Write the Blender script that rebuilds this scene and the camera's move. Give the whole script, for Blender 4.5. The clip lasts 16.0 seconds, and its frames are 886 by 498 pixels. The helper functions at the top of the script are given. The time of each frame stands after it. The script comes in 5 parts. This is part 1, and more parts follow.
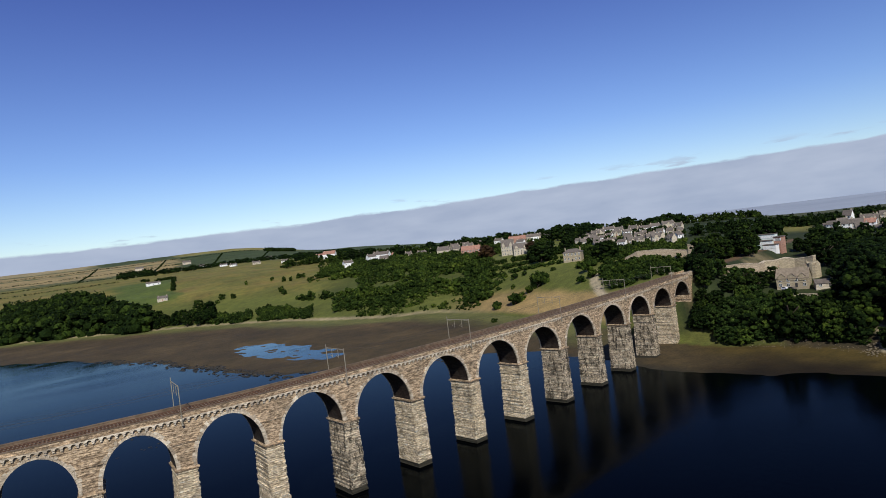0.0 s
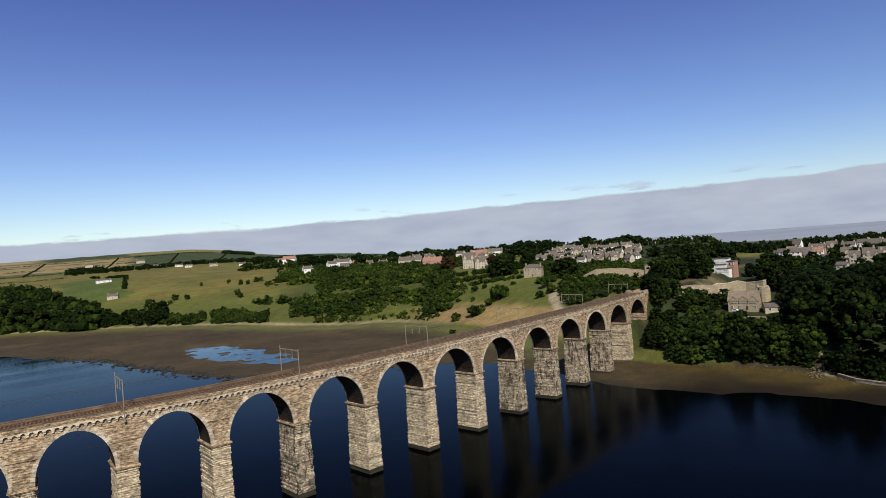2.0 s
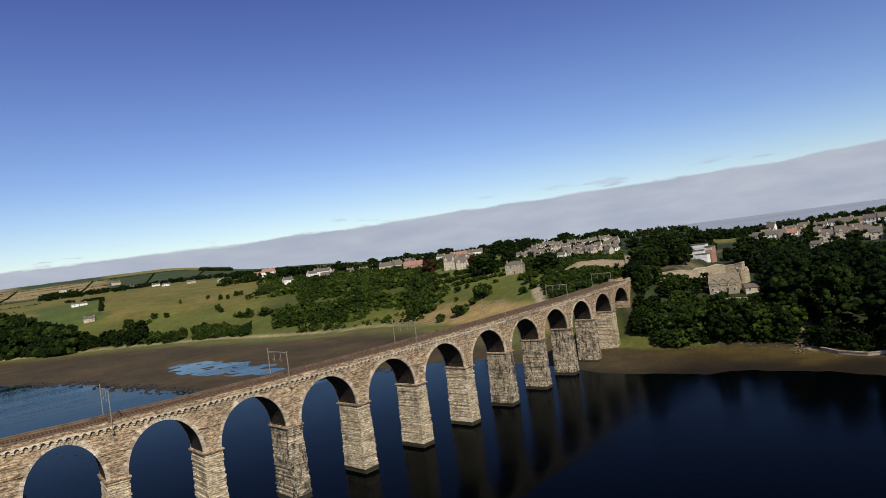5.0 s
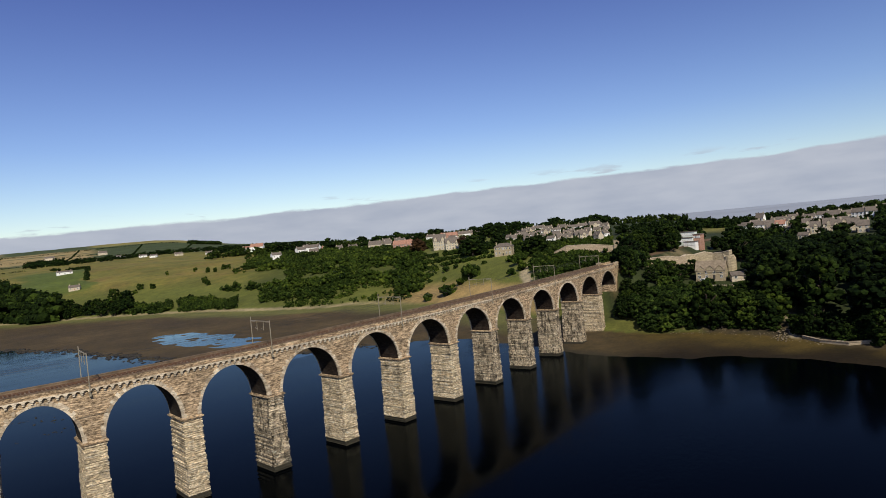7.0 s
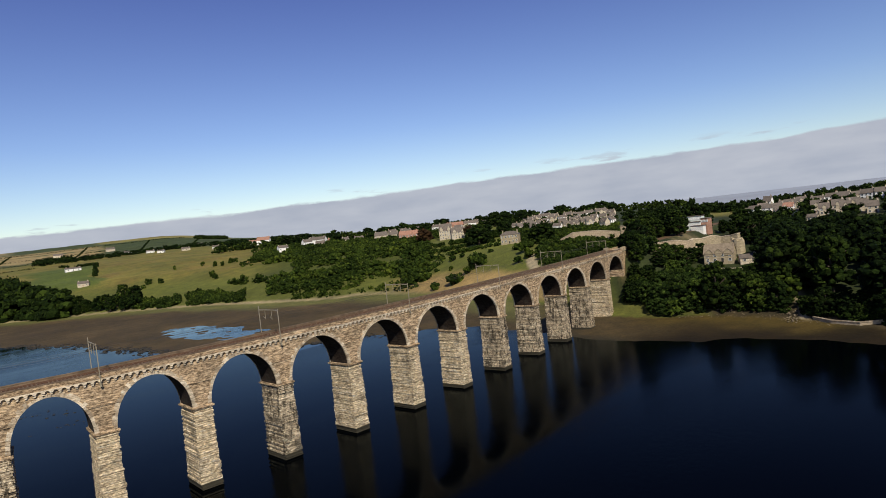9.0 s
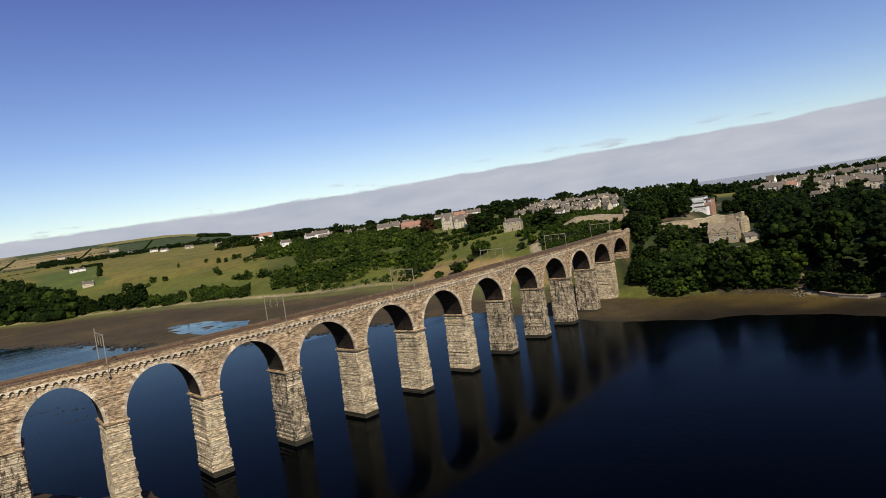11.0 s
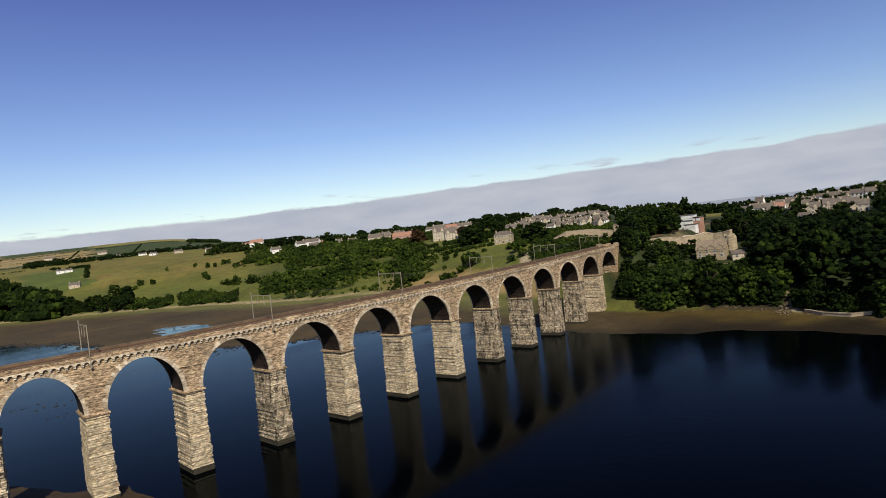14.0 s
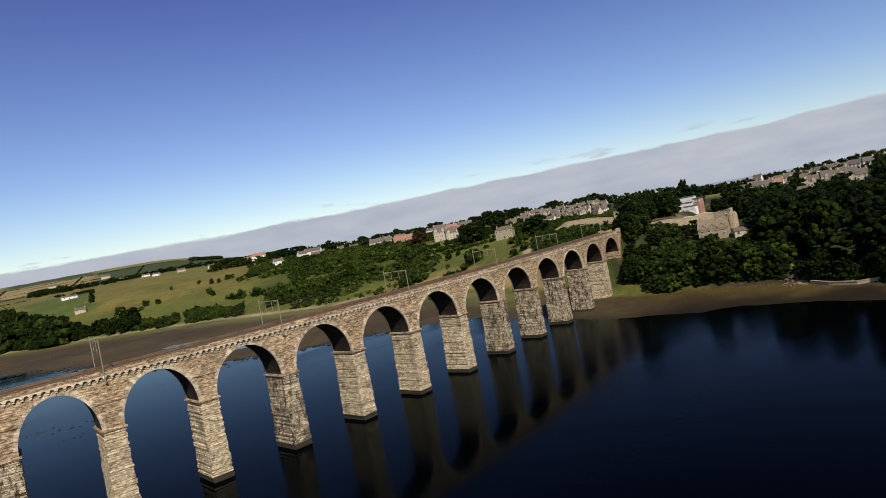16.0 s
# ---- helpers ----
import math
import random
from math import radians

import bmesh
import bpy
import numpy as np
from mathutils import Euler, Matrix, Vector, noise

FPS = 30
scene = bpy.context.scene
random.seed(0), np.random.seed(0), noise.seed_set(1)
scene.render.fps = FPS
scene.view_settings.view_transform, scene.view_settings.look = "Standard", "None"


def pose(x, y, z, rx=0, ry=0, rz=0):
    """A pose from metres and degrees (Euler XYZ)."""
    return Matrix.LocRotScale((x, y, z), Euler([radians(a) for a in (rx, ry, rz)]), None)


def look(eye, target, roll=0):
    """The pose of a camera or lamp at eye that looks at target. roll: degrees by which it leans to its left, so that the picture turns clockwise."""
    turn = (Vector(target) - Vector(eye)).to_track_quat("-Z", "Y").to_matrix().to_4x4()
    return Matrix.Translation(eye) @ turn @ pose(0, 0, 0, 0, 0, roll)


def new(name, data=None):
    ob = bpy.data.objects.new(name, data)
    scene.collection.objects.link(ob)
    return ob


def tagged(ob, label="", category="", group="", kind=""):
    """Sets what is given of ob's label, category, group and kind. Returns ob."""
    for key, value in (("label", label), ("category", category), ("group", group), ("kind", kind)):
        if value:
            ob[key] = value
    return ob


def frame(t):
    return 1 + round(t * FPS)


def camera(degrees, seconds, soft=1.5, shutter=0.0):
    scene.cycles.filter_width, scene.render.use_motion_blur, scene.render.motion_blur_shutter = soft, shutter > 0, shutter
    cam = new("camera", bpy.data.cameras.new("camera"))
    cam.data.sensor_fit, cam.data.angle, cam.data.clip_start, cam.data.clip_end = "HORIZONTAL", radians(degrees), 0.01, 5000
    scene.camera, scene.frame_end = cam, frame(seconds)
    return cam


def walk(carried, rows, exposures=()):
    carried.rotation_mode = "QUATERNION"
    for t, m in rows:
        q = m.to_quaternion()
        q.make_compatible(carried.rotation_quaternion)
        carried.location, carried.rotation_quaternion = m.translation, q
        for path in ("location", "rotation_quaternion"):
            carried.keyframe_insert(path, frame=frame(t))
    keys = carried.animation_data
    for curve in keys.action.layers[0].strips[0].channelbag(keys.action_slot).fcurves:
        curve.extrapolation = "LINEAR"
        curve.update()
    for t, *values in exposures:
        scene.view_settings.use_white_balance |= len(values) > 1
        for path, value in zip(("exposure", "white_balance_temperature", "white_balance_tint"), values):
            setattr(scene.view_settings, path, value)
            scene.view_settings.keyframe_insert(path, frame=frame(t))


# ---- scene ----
cam = camera(69.99, 16.0, soft=0.7)
# seconds, place in metres, yaw, pitch and roll in degrees
ROWS = [
    (0.0, -19.33, -134.58, 61.16, -44.13, -0.48, 6.87),
    (0.5, -18.46, -134.23, 60.70, -47.08, -3.85, 3.98),
    (1.0, -18.12, -134.10, 60.27, -47.20, -4.46, 2.49),
    (1.5, -18.32, -134.08, 59.78, -47.12, -2.16, 2.61),
    (2.0, -18.87, -134.03, 59.23, -47.58, 0.31, 4.14),
    (2.5, -19.46, -133.81, 58.69, -48.48, 0.73, 5.45),
    (3.0, -19.89, -133.43, 58.19, -49.23, 1.12, 5.33),
    (3.5, -20.12, -132.93, 57.74, -49.39, -0.38, 7.63),
    (4.0, -20.20, -132.47, 57.28, -49.46, 0.25, 8.37),
    (6.5, -18.39, -132.24, 54.47, -49.52, 0.19, 4.87),
    (7.0, -18.34, -131.98, 54.13, -50.34, -1.15, 5.37),
    (7.5, -18.31, -131.74, 53.81, -50.45, -0.89, 5.52),
    (8.0, -18.26, -131.55, 53.50, -50.26, -1.55, 6.43),
    (8.5, -18.17, -131.39, 53.19, -50.32, -1.58, 6.98),
    (9.0, -18.03, -131.28, 52.84, -49.82, -1.94, 6.44),
    (11.5, -17.85, -130.25, 49.91, -49.63, -2.74, 8.29),
    (12.0, -17.60, -130.29, 49.45, -49.32, -3.16, 6.90),
    (12.5, -17.58, -130.44, 49.06, -49.29, -3.51, 7.52),
    (13.0, -17.75, -130.64, 48.72, -50.31, -3.00, 6.06),
    (13.5, -18.04, -130.86, 48.35, -49.95, -3.25, 6.72),
    (14.0, -18.38, -131.05, 47.88, -50.39, -1.52, 6.35),
    (14.5, -18.72, -131.16, 47.32, -50.52, -0.34, 5.96),
    (15.0, -19.01, -131.14, 46.77, -50.52, 0.68, 6.57),
    (15.5, -19.21, -130.97, 46.30, -50.48, -0.59, 9.70),
    (16.0, -19.30, -130.70, 45.96, -50.36, -1.37, 10.30),
]
walk(cam, [(t, pose(x, y, z, 90 + pitch, roll, yaw)) for t, x, y, z, yaw, pitch, roll in ROWS],
     exposures=[(0.0, -0.16, 5750, 10), (0.5, -0.16, 6080, 10), (1.5, -0.06, 6150, 10), (3.0, -0.2, 6220, 10), (4.0, -0.16, 6230, 10), (9.0, -0.10, 6450, 10), (12.0, -0.02, 6550, 10), (16.0, -0.08, 6520, 10)])

# ---- world, sun and exposure ----
SUN_FROM = Vector((-0.68, -0.88, 0.95)).normalized()
SUN_EL = math.asin(SUN_FROM.z)
SUN_AZ = math.atan2(SUN_FROM.x, SUN_FROM.y)

world = bpy.data.worlds.new("world")
scene.world = world
world.use_nodes = True
wt = world.node_tree
wt.nodes.clear()


def sky_world():
    n = wt.nodes
    lk = wt.links.new
    out = n.new("ShaderNodeOutputWorld")
    bg = n.new("ShaderNodeBackground")
    bg.inputs["Strength"].default_value = 0.1
    sky = n.new("ShaderNodeTexSky")
    sky.sky_type = "NISHITA"
    sky.sun_disc = False
    sky.sun_elevation = SUN_EL
    sky.sun_rotation = SUN_AZ
    sky.altitude = 50
    sky.air_density = 1.0
    sky.dust_density = 0.3
    sky.ozone_density = 3.0
    # the grey bank of cloud low over the land, higher towards the sea
    tc = n.new("ShaderNodeTexCoord")
    sep = n.new("ShaderNodeSeparateXYZ")
    lk(tc.outputs["Generated"], sep.inputs[0])
    rot = n.new("ShaderNodeVectorMath")
    rot.operation = "DOT_PRODUCT"
    lk(tc.outputs["Generated"], rot.inputs[0])
    rot.inputs[1].default_value = (0.94, -0.34, 0)
    mr = n.new("ShaderNodeMapRange")
    mr.inputs["From Min"].default_value = -0.1
    mr.inputs["From Max"].default_value = 0.95
    mr.inputs["To Min"].default_value = 0.0485
    mr.inputs["To Max"].default_value = 0.0745
    lk(rot.outputs["Value"], mr.inputs["Value"])
    mp = n.new("ShaderNodeMapping")
    mp.inputs["Scale"].default_value = (5, 5, 22)
    lk(tc.outputs["Generated"], mp.inputs["Vector"])
    nz = n.new("ShaderNodeTexNoise")
    nz.inputs["Scale"].default_value = 1.6
    nz.inputs["Detail"].default_value = 6
    nz.inputs["Roughness"].default_value = 0.62
    lk(mp.outputs[0], nz.inputs["Vector"])
    ma = n.new("ShaderNodeMath")
    ma.operation = "MULTIPLY_ADD"
    lk(nz.outputs["Fac"], ma.inputs[0])
    ma.inputs[1].default_value = 0.017
    lk(mr.outputs[0], ma.inputs[2])
    df = n.new("ShaderNodeMath")
    df.operation = "SUBTRACT"
    lk(ma.outputs[0], df.inputs[0])
    lk(sep.outputs["Z"], df.inputs[1])
    edge = n.new("ShaderNodeMapRange")
    edge.interpolation_type = "SMOOTHSTEP"
    edge.inputs["From Min"].default_value = 0.005
    edge.inputs["From Max"].default_value = 0.0095
    lk(df.outputs[0], edge.inputs["Value"])
    tone = n.new("ShaderNodeTexNoise")
    tone.inputs["Scale"].default_value = 2.2
    tone.inputs["Detail"].default_value = 5
    lk(mp.outputs[0], tone.inputs["Vector"])
    cr = n.new("ShaderNodeValToRGB")
    cr.color_ramp.elements[0].position = 0.3
    cr.color_ramp.elements[0].color = (4.3, 4.7, 5.6, 1)
    cr.color_ramp.elements[1].position = 0.75
    cr.color_ramp.elements[1].color = (5.4, 5.7, 6.4, 1)
    lk(tone.outputs["Fac"], cr.inputs[0])
    mix = n.new("ShaderNodeMix")
    mix.data_type = "RGBA"
    wm = n.new("ShaderNodeMapping")
    wm.inputs["Scale"].default_value = (9, 9, 60)
    lk(tc.outputs["Generated"], wm.inputs["Vector"])
    wn = n.new("ShaderNodeTexNoise")
    wn.inputs["Scale"].default_value = 1.3
    wn.inputs["Detail"].default_value = 6
    lk(wm.outputs[0], wn.inputs["Vector"])
    puff = n.new("ShaderNodeMapRange")
    puff.interpolation_type = "SMOOTHSTEP"
    puff.inputs["From Min"].default_value, puff.inputs["From Max"].default_value = 0.57, 0.68
    puff.inputs["To Max"].default_value = 0.7
    lk(wn.outputs["Fac"], puff.inputs["Value"])
    band = n.new("ShaderNodeMapRange")
    band.interpolation_type = "SMOOTHSTEP"
    band.inputs["From Min"].default_value, band.inputs["From Max"].default_value = -0.016, 0.004
    lk(df.outputs[0], band.inputs["Value"])
    wisp = n.new("ShaderNodeMath")
    wisp.operation = "MULTIPLY"
    lk(puff.outputs[0], wisp.inputs[0])
    lk(band.outputs[0], wisp.inputs[1])
    cover_all = n.new("ShaderNodeMath")
    cover_all.operation = "MAXIMUM"
    lk(edge.outputs[0], cover_all.inputs[0])
    lk(wisp.outputs[0], cover_all.inputs[1])
    lk(cover_all.outputs[0], mix.inputs["Factor"])
    grade = n.new("ShaderNodeValToRGB")
    for e, (pos, c) in zip([grade.color_ramp.elements[0], grade.color_ramp.elements.new(0.16), grade.color_ramp.elements.new(0.4), grade.color_ramp.elements[-1]],
                           ((0.05, (1.30, 1.24, 1.19)), (0.16, (0.98, 0.98, 1.18)), (0.4, (0.64, 0.6, 1.0)), (1.0, (0.28, 0.28, 0.52)))):
        e.position, e.color = pos, (*c, 1)
    lk(sep.outputs["Z"], grade.inputs[0])
    hue = n.new("ShaderNodeMix")
    hue.data_type, hue.blend_type = "RGBA", "MULTIPLY"
    hue.inputs["Factor"].default_value = 1
    lk(sky.outputs[0], hue.inputs["A"])
    lk(grade.outputs[0], hue.inputs["B"])
    lk(hue.outputs["Result"], mix.inputs["A"])
    lk(cr.outputs[0], mix.inputs["B"])
    lk(mix.outputs["Result"], bg.inputs["Color"])
    lk(bg.outputs[0], out.inputs["Surface"])


sky_world()
sun_data = bpy.data.lights.new("sun", "SUN")
sun_data.energy = 5.0
sun_data.angle = radians(0.53)
sun_data.color = (1.0, 0.915, 0.77)
sun_ob = new("sun", sun_data)
sun_ob.matrix_world = look(SUN_FROM * 500, (0, 0, 0))
scene.view_settings.exposure = 0.0


# ---- materials ----
class Nodes:
    """A small wrapper to write node materials briefly."""

    def __init__(self, name):
        self.m = bpy.data.materials.new(name)
        self.m.use_nodes = True
        self.t = self.m.node_tree
        self.b = self.t.nodes["Principled BSDF"]

    def add(self, kind, **values):
        node = self.t.nodes.new("ShaderNode" + kind)
        for key, value in values.items():
            node.inputs[key].default_value = value
        return node

    def link(self, a, b):
        self.t.links.new(a, b)

    def coords(self, scale=(1, 1, 1)):
        tc = self.add("TexCoord")
        mp = self.add("Mapping", Scale=scale)
        self.link(tc.outputs["Object"], mp.inputs["Vector"])
        return mp.outputs[0]

    def noise(self, vec, scale, detail=4, rough=0.55):
        nz = self.add("TexNoise", Scale=scale, Detail=detail, Roughness=rough)
        self.link(vec, nz.inputs["Vector"])
        return nz.outputs["Fac"]

    def ramp(self, fac, stops):
        r = self.add("ValToRGB")
        el = r.color_ramp.elements
        while len(el) < len(stops):
            el.new(0.5)
        for e, (p, c) in zip(el, stops):
            e.position, e.color = p, (*c, 1)
        self.link(fac, r.inputs[0])
        return r.outputs[0]

    def mix(self, a, b, fac, blend="MIX"):
        m = self.add("Mix")
        m.data_type, m.blend_type = "RGBA", blend
        for sock, v in (("A", a), ("B", b)):
            if isinstance(v, tuple):
                m.inputs[sock].default_value = (*v, 1)
            else:
                self.link(v, m.inputs[sock])
        if isinstance(fac, (int, float)):
            m.inputs["Factor"].default_value = fac
        else:
            self.link(fac, m.inputs["Factor"])
        return m.outputs["Result"]

    def bump(self, height, strength, distance):
        bp = self.add("Bump", Strength=strength, Distance=distance)
        self.link(height, bp.inputs["Height"])
        self.link(bp.outputs[0], self.b.inputs["Normal"])

    def done(self, color, rough=0.85, metal=0.0, spec=0.3):
        if isinstance(color, tuple):
            self.b.inputs["Base Color"].default_value = (*color, 1)
        else:
            self.link(color, self.b.inputs["Base Color"])
        self.b.inputs["Roughness"].default_value = rough
        self.b.inputs["Metallic"].default_value = metal
        self.b.inputs["Specular IOR Level"].default_value = spec
        return self.m


def plain(name, color, rough=0.8, scale=1.5, vary=0.25, metal=0.0):
    k = Nodes(name)
    v = k.coords()
    big = k.noise(v, scale, 5)
    fine = k.noise(v, scale * 9, 3)
    dark = tuple(c * (1 - vary) for c in color)
    lite = tuple(min(1, c * (1 + vary)) for c in color)
    a = k.ramp(big, [(0.3, dark), (0.7, lite)])
    c = k.mix(a, dark, k.ramp(fine, [(0.45, (0, 0, 0)), (0.8, (0.5, 0.5, 0.5))]))
    k.bump(fine, 0.3, 0.03)
    return k.done(c, rough, metal)


def masonry(name, low, mid, high, course=0.45, length=0.95, stain=(0.05, 0.045, 0.035), amount=0.6, soot=0.9, rubble=0.8, each=0.0, drip=0.0):
    """Coursed sandstone: every course and block has its own tone, with soot and weed stains."""
    k = Nodes(name)
    v = k.coords()
    geo = k.add("NewGeometry")
    isl = geo.outputs["Random Per Island"]
    base = k.ramp(isl, [(0.0, low), (0.5, mid), (1.0, high)])
    sep = k.add("SeparateXYZ")
    k.link(v, sep.inputs[0])
    sm = k.add("Math")
    sm.operation = "ADD"
    k.link(sep.outputs["X"], sm.inputs[0])
    k.link(sep.outputs["Y"], sm.inputs[1])
    cb = k.add("CombineXYZ")
    k.link(sm.outputs[0], cb.inputs[0])
    k.link(sep.outputs["Z"], cb.inputs[1])
    br = k.add("TexBrick", Scale=1.0)
    br.inputs["Color1"].default_value = (*low, 1)
    br.inputs["Color2"].default_value = (*high, 1)
    br.inputs["Mortar"].default_value = (*tuple(c * 0.35 for c in low), 1)
    br.inputs["Brick Width"].default_value = length
    br.inputs["Row Height"].default_value = course
    br.inputs["Mortar Size"].default_value = 0.045
    k.link(cb.outputs[0], br.inputs["Vector"])
    layer = k.noise(k.coords((0.12, 0.12, 2.1)), 1.0, 2, 0.5)
    own = k.add("ObjectInfo")
    base = k.mix(base, k.ramp(own.outputs["Random"], [(0.0, tuple(x * 0.6 for x in low)), (0.35, mid), (0.7, high), (1.0, tuple(x * 0.75 for x in mid))]), each)
    c = k.mix(base, k.ramp(layer, [(0.3, low), (0.5, mid), (0.68, high)]), 0.6 if each < 0.5 else 0.1)
    c = k.mix(c, br.outputs["Color"], 0.3)
    rub = k.noise(k.coords((0.85, 0.85, 2.6)), 1.3, 3, 0.65)
    c = k.mix(c, k.ramp(rub, [(0.38, (0.42, 0.38, 0.34)), (0.5, (0.95, 0.93, 0.9)), (0.62, (1.5, 1.45, 1.35))]), rubble, "MULTIPLY")
    patch = k.noise(v, 0.28, 6, 0.7)
    c = k.mix(c, stain, k.ramp(patch, [(0.50, (0, 0, 0)), (0.64, (amount, amount, amount))]))
    grit = k.noise(k.coords((0.55, 0.55, 2.0)), 1.0, 6, 0.75)
    c = k.mix(c, tuple(x * 0.16 for x in mid), k.ramp(grit, [(0.50, (0, 0, 0)), (0.66, (soot, soot, soot))]))
    c = k.mix(c, tuple(min(0.75, x * 1.25) for x in high), k.ramp(grit, [(0.30, (0.7, 0.7, 0.7)), (0.44, (0, 0, 0))]))
    if drip:
        run = k.noise(k.coords((1.0, 1.0, 0.3)), 1.0, 6, 0.75)
        c = k.mix(c, (0.02, 0.016, 0.011), k.ramp(run, [(0.49, (0, 0, 0)), (0.59, (drip, drip, drip))]))
    fine = k.noise(v, 3.0, 4)
    k.bump(k.mix(br.outputs["Fac"], fine, 0.6), 0.7, 0.12)
    return k.done(c, 0.92, 0, 0.15)


def foliage(name, dark, mid, light, scale=0.6, stretch=0.3):
    k = Nodes(name)
    v = k.coords()
    geo = k.add("NewGeometry")
    info = k.add("ObjectInfo")
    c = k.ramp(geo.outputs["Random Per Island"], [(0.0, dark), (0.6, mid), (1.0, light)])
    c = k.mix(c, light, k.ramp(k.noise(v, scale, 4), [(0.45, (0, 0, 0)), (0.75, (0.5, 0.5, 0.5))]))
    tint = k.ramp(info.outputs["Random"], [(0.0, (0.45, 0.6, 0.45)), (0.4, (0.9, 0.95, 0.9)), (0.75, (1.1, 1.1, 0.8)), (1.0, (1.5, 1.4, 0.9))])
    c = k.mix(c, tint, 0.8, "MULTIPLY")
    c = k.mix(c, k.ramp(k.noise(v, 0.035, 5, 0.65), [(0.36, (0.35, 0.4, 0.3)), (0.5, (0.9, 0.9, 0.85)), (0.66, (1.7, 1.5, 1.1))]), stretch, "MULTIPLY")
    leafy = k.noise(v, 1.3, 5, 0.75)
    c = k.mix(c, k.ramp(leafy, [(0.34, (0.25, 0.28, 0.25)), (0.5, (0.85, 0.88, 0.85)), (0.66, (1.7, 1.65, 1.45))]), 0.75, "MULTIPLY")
    k.bump(leafy, 0.7, 0.5)
    return k.done(c, 0.85, 0, 0.06)


M_PIER = masonry("pier_sandstone", (0.37, 0.285, 0.175), (0.56, 0.45, 0.285), (0.80, 0.70, 0.51), amount=0.6, soot=0.65, rubble=0.8, drip=0.15)
M_STAINED = masonry("stained_pier_sandstone", (0.30, 0.235, 0.155), (0.48, 0.39, 0.265), (0.72, 0.62, 0.45), amount=0.8, stain=(0.035, 0.03, 0.022), drip=0.9)
# arch undersides: their shade is put into the stone colour
M_BARREL = masonry("shaded_arch_stone", (0.016, 0.011, 0.008), (0.026, 0.017, 0.012), (0.04, 0.028, 0.019), amount=0.5)
M_SPAN = masonry("spandrel_sandstone", (0.25, 0.175, 0.105), (0.39, 0.285, 0.175), (0.60, 0.47, 0.31), amount=0.4, rubble=1.0)
M_VOUS = masonry("voussoir_sandstone", (0.27, 0.20, 0.13), (0.47, 0.375, 0.255), (0.74, 0.64, 0.48), 3, 3, amount=0.25, soot=0.5, rubble=0.5, each=0.9)
M_DARKSTONE = plain("dark_brown_stone", (0.15, 0.105, 0.065), 0.92, 0.6, 0.4)
M_WEED = plain("weed_stained_stone", (0.035, 0.03, 0.018), 0.8)
M_BALLAST = plain("brown_ballast", (0.092, 0.055, 0.028), 0.95, 0.8, 0.35)
M_RAIL = plain("rusty_rail", (0.10, 0.05, 0.025), 0.6, 1, 0.3)
M_STEEL = plain("weathered_steel", (0.26, 0.225, 0.16), 0.55, 1, 0.2)
M_CABLE = plain("dark_cable", (0.05, 0.045, 0.04), 0.6)
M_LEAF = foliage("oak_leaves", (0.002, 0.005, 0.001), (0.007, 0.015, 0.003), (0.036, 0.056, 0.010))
M_BRIGHT = foliage("sycamore_leaves", (0.006, 0.013, 0.003), (0.022, 0.04, 0.008), (0.075, 0.105, 0.02))
# darker leaves; lens vignetting over the town bank is put into the colour too
M_DARKLEAF = foliage("vignetted_dark_leaves", (0.0016, 0.004, 0.001), (0.005, 0.011, 0.0025), (0.022, 0.036, 0.007))
M_GORSE = foliage("gorse_leaves", (0.008, 0.016, 0.003), (0.024, 0.042, 0.007), (0.066, 0.09, 0.017), 0.2, 0.95)
M_COPPER = foliage("copper_beech_leaves", (0.02, 0.012, 0.008), (0.04, 0.02, 0.012), (0.06, 0.035, 0.015))
M_ROCK = plain("weedy_rock", (0.03, 0.027, 0.02), 0.7)
M_WHITE = plain("white_render", (0.78, 0.76, 0.70), 0.8, 0.6, 0.1)
M_HOUSE = masonry("grey_house_stone", (0.41, 0.345, 0.24), (0.55, 0.475, 0.35), (0.66, 0.58, 0.44), 0.35, 0.6, amount=0.1, soot=0.25, rubble=0.35)
M_BUFF = masonry("buff_house_stone", (0.30, 0.25, 0.16), (0.40, 0.33, 0.21), (0.48, 0.41, 0.28), 0.35, 0.6, amount=0.1, soot=0.3, rubble=0.35)
M_PINK = masonry("pink_house_stone", (0.32, 0.17, 0.12), (0.42, 0.24, 0.17), (0.5, 0.31, 0.22), 0.3, 0.6, amount=0.1, soot=0.25, rubble=0.35)
M_PALEWALL = masonry("pale_rampart_stone", (0.30, 0.235, 0.15), (0.39, 0.31, 0.205), (0.48, 0.39, 0.27), 0.45, 0.9, amount=0.1, soot=0.25, rubble=0.35)
M_SLATE = plain("grey_slate", (0.135, 0.112, 0.09), 0.7, 0.8, 0.3)
M_TILE = plain("red_clay_tile", (0.32, 0.17, 0.115), 0.8, 0.8, 0.3)
M_PANE = plain("dark_window_pane", (0.02, 0.025, 0.03), 0.1)
M_FRAME = plain("white_window_frame", (0.7, 0.7, 0.66), 0.6)
M_POT = plain("clay_chimney_pot", (0.35, 0.2, 0.12), 0.9)
M_STATION = plain("pale_green_panel", (0.6, 0.66, 0.6), 0.5, 0.5, 0.1)
M_PEBBLE = plain("brown_shore_stone", (0.17, 0.135, 0.085), 0.9, 0.5, 0.3)
M_CAR = plain("car_paint_white", (0.7, 0.7, 0.7), 0.3, 1, 0.05)
M_TYRE = plain("black_tyre", (0.02, 0.02, 0.02), 0.8)
M_BARK = plain("bark", (0.07, 0.05, 0.035), 0.95)


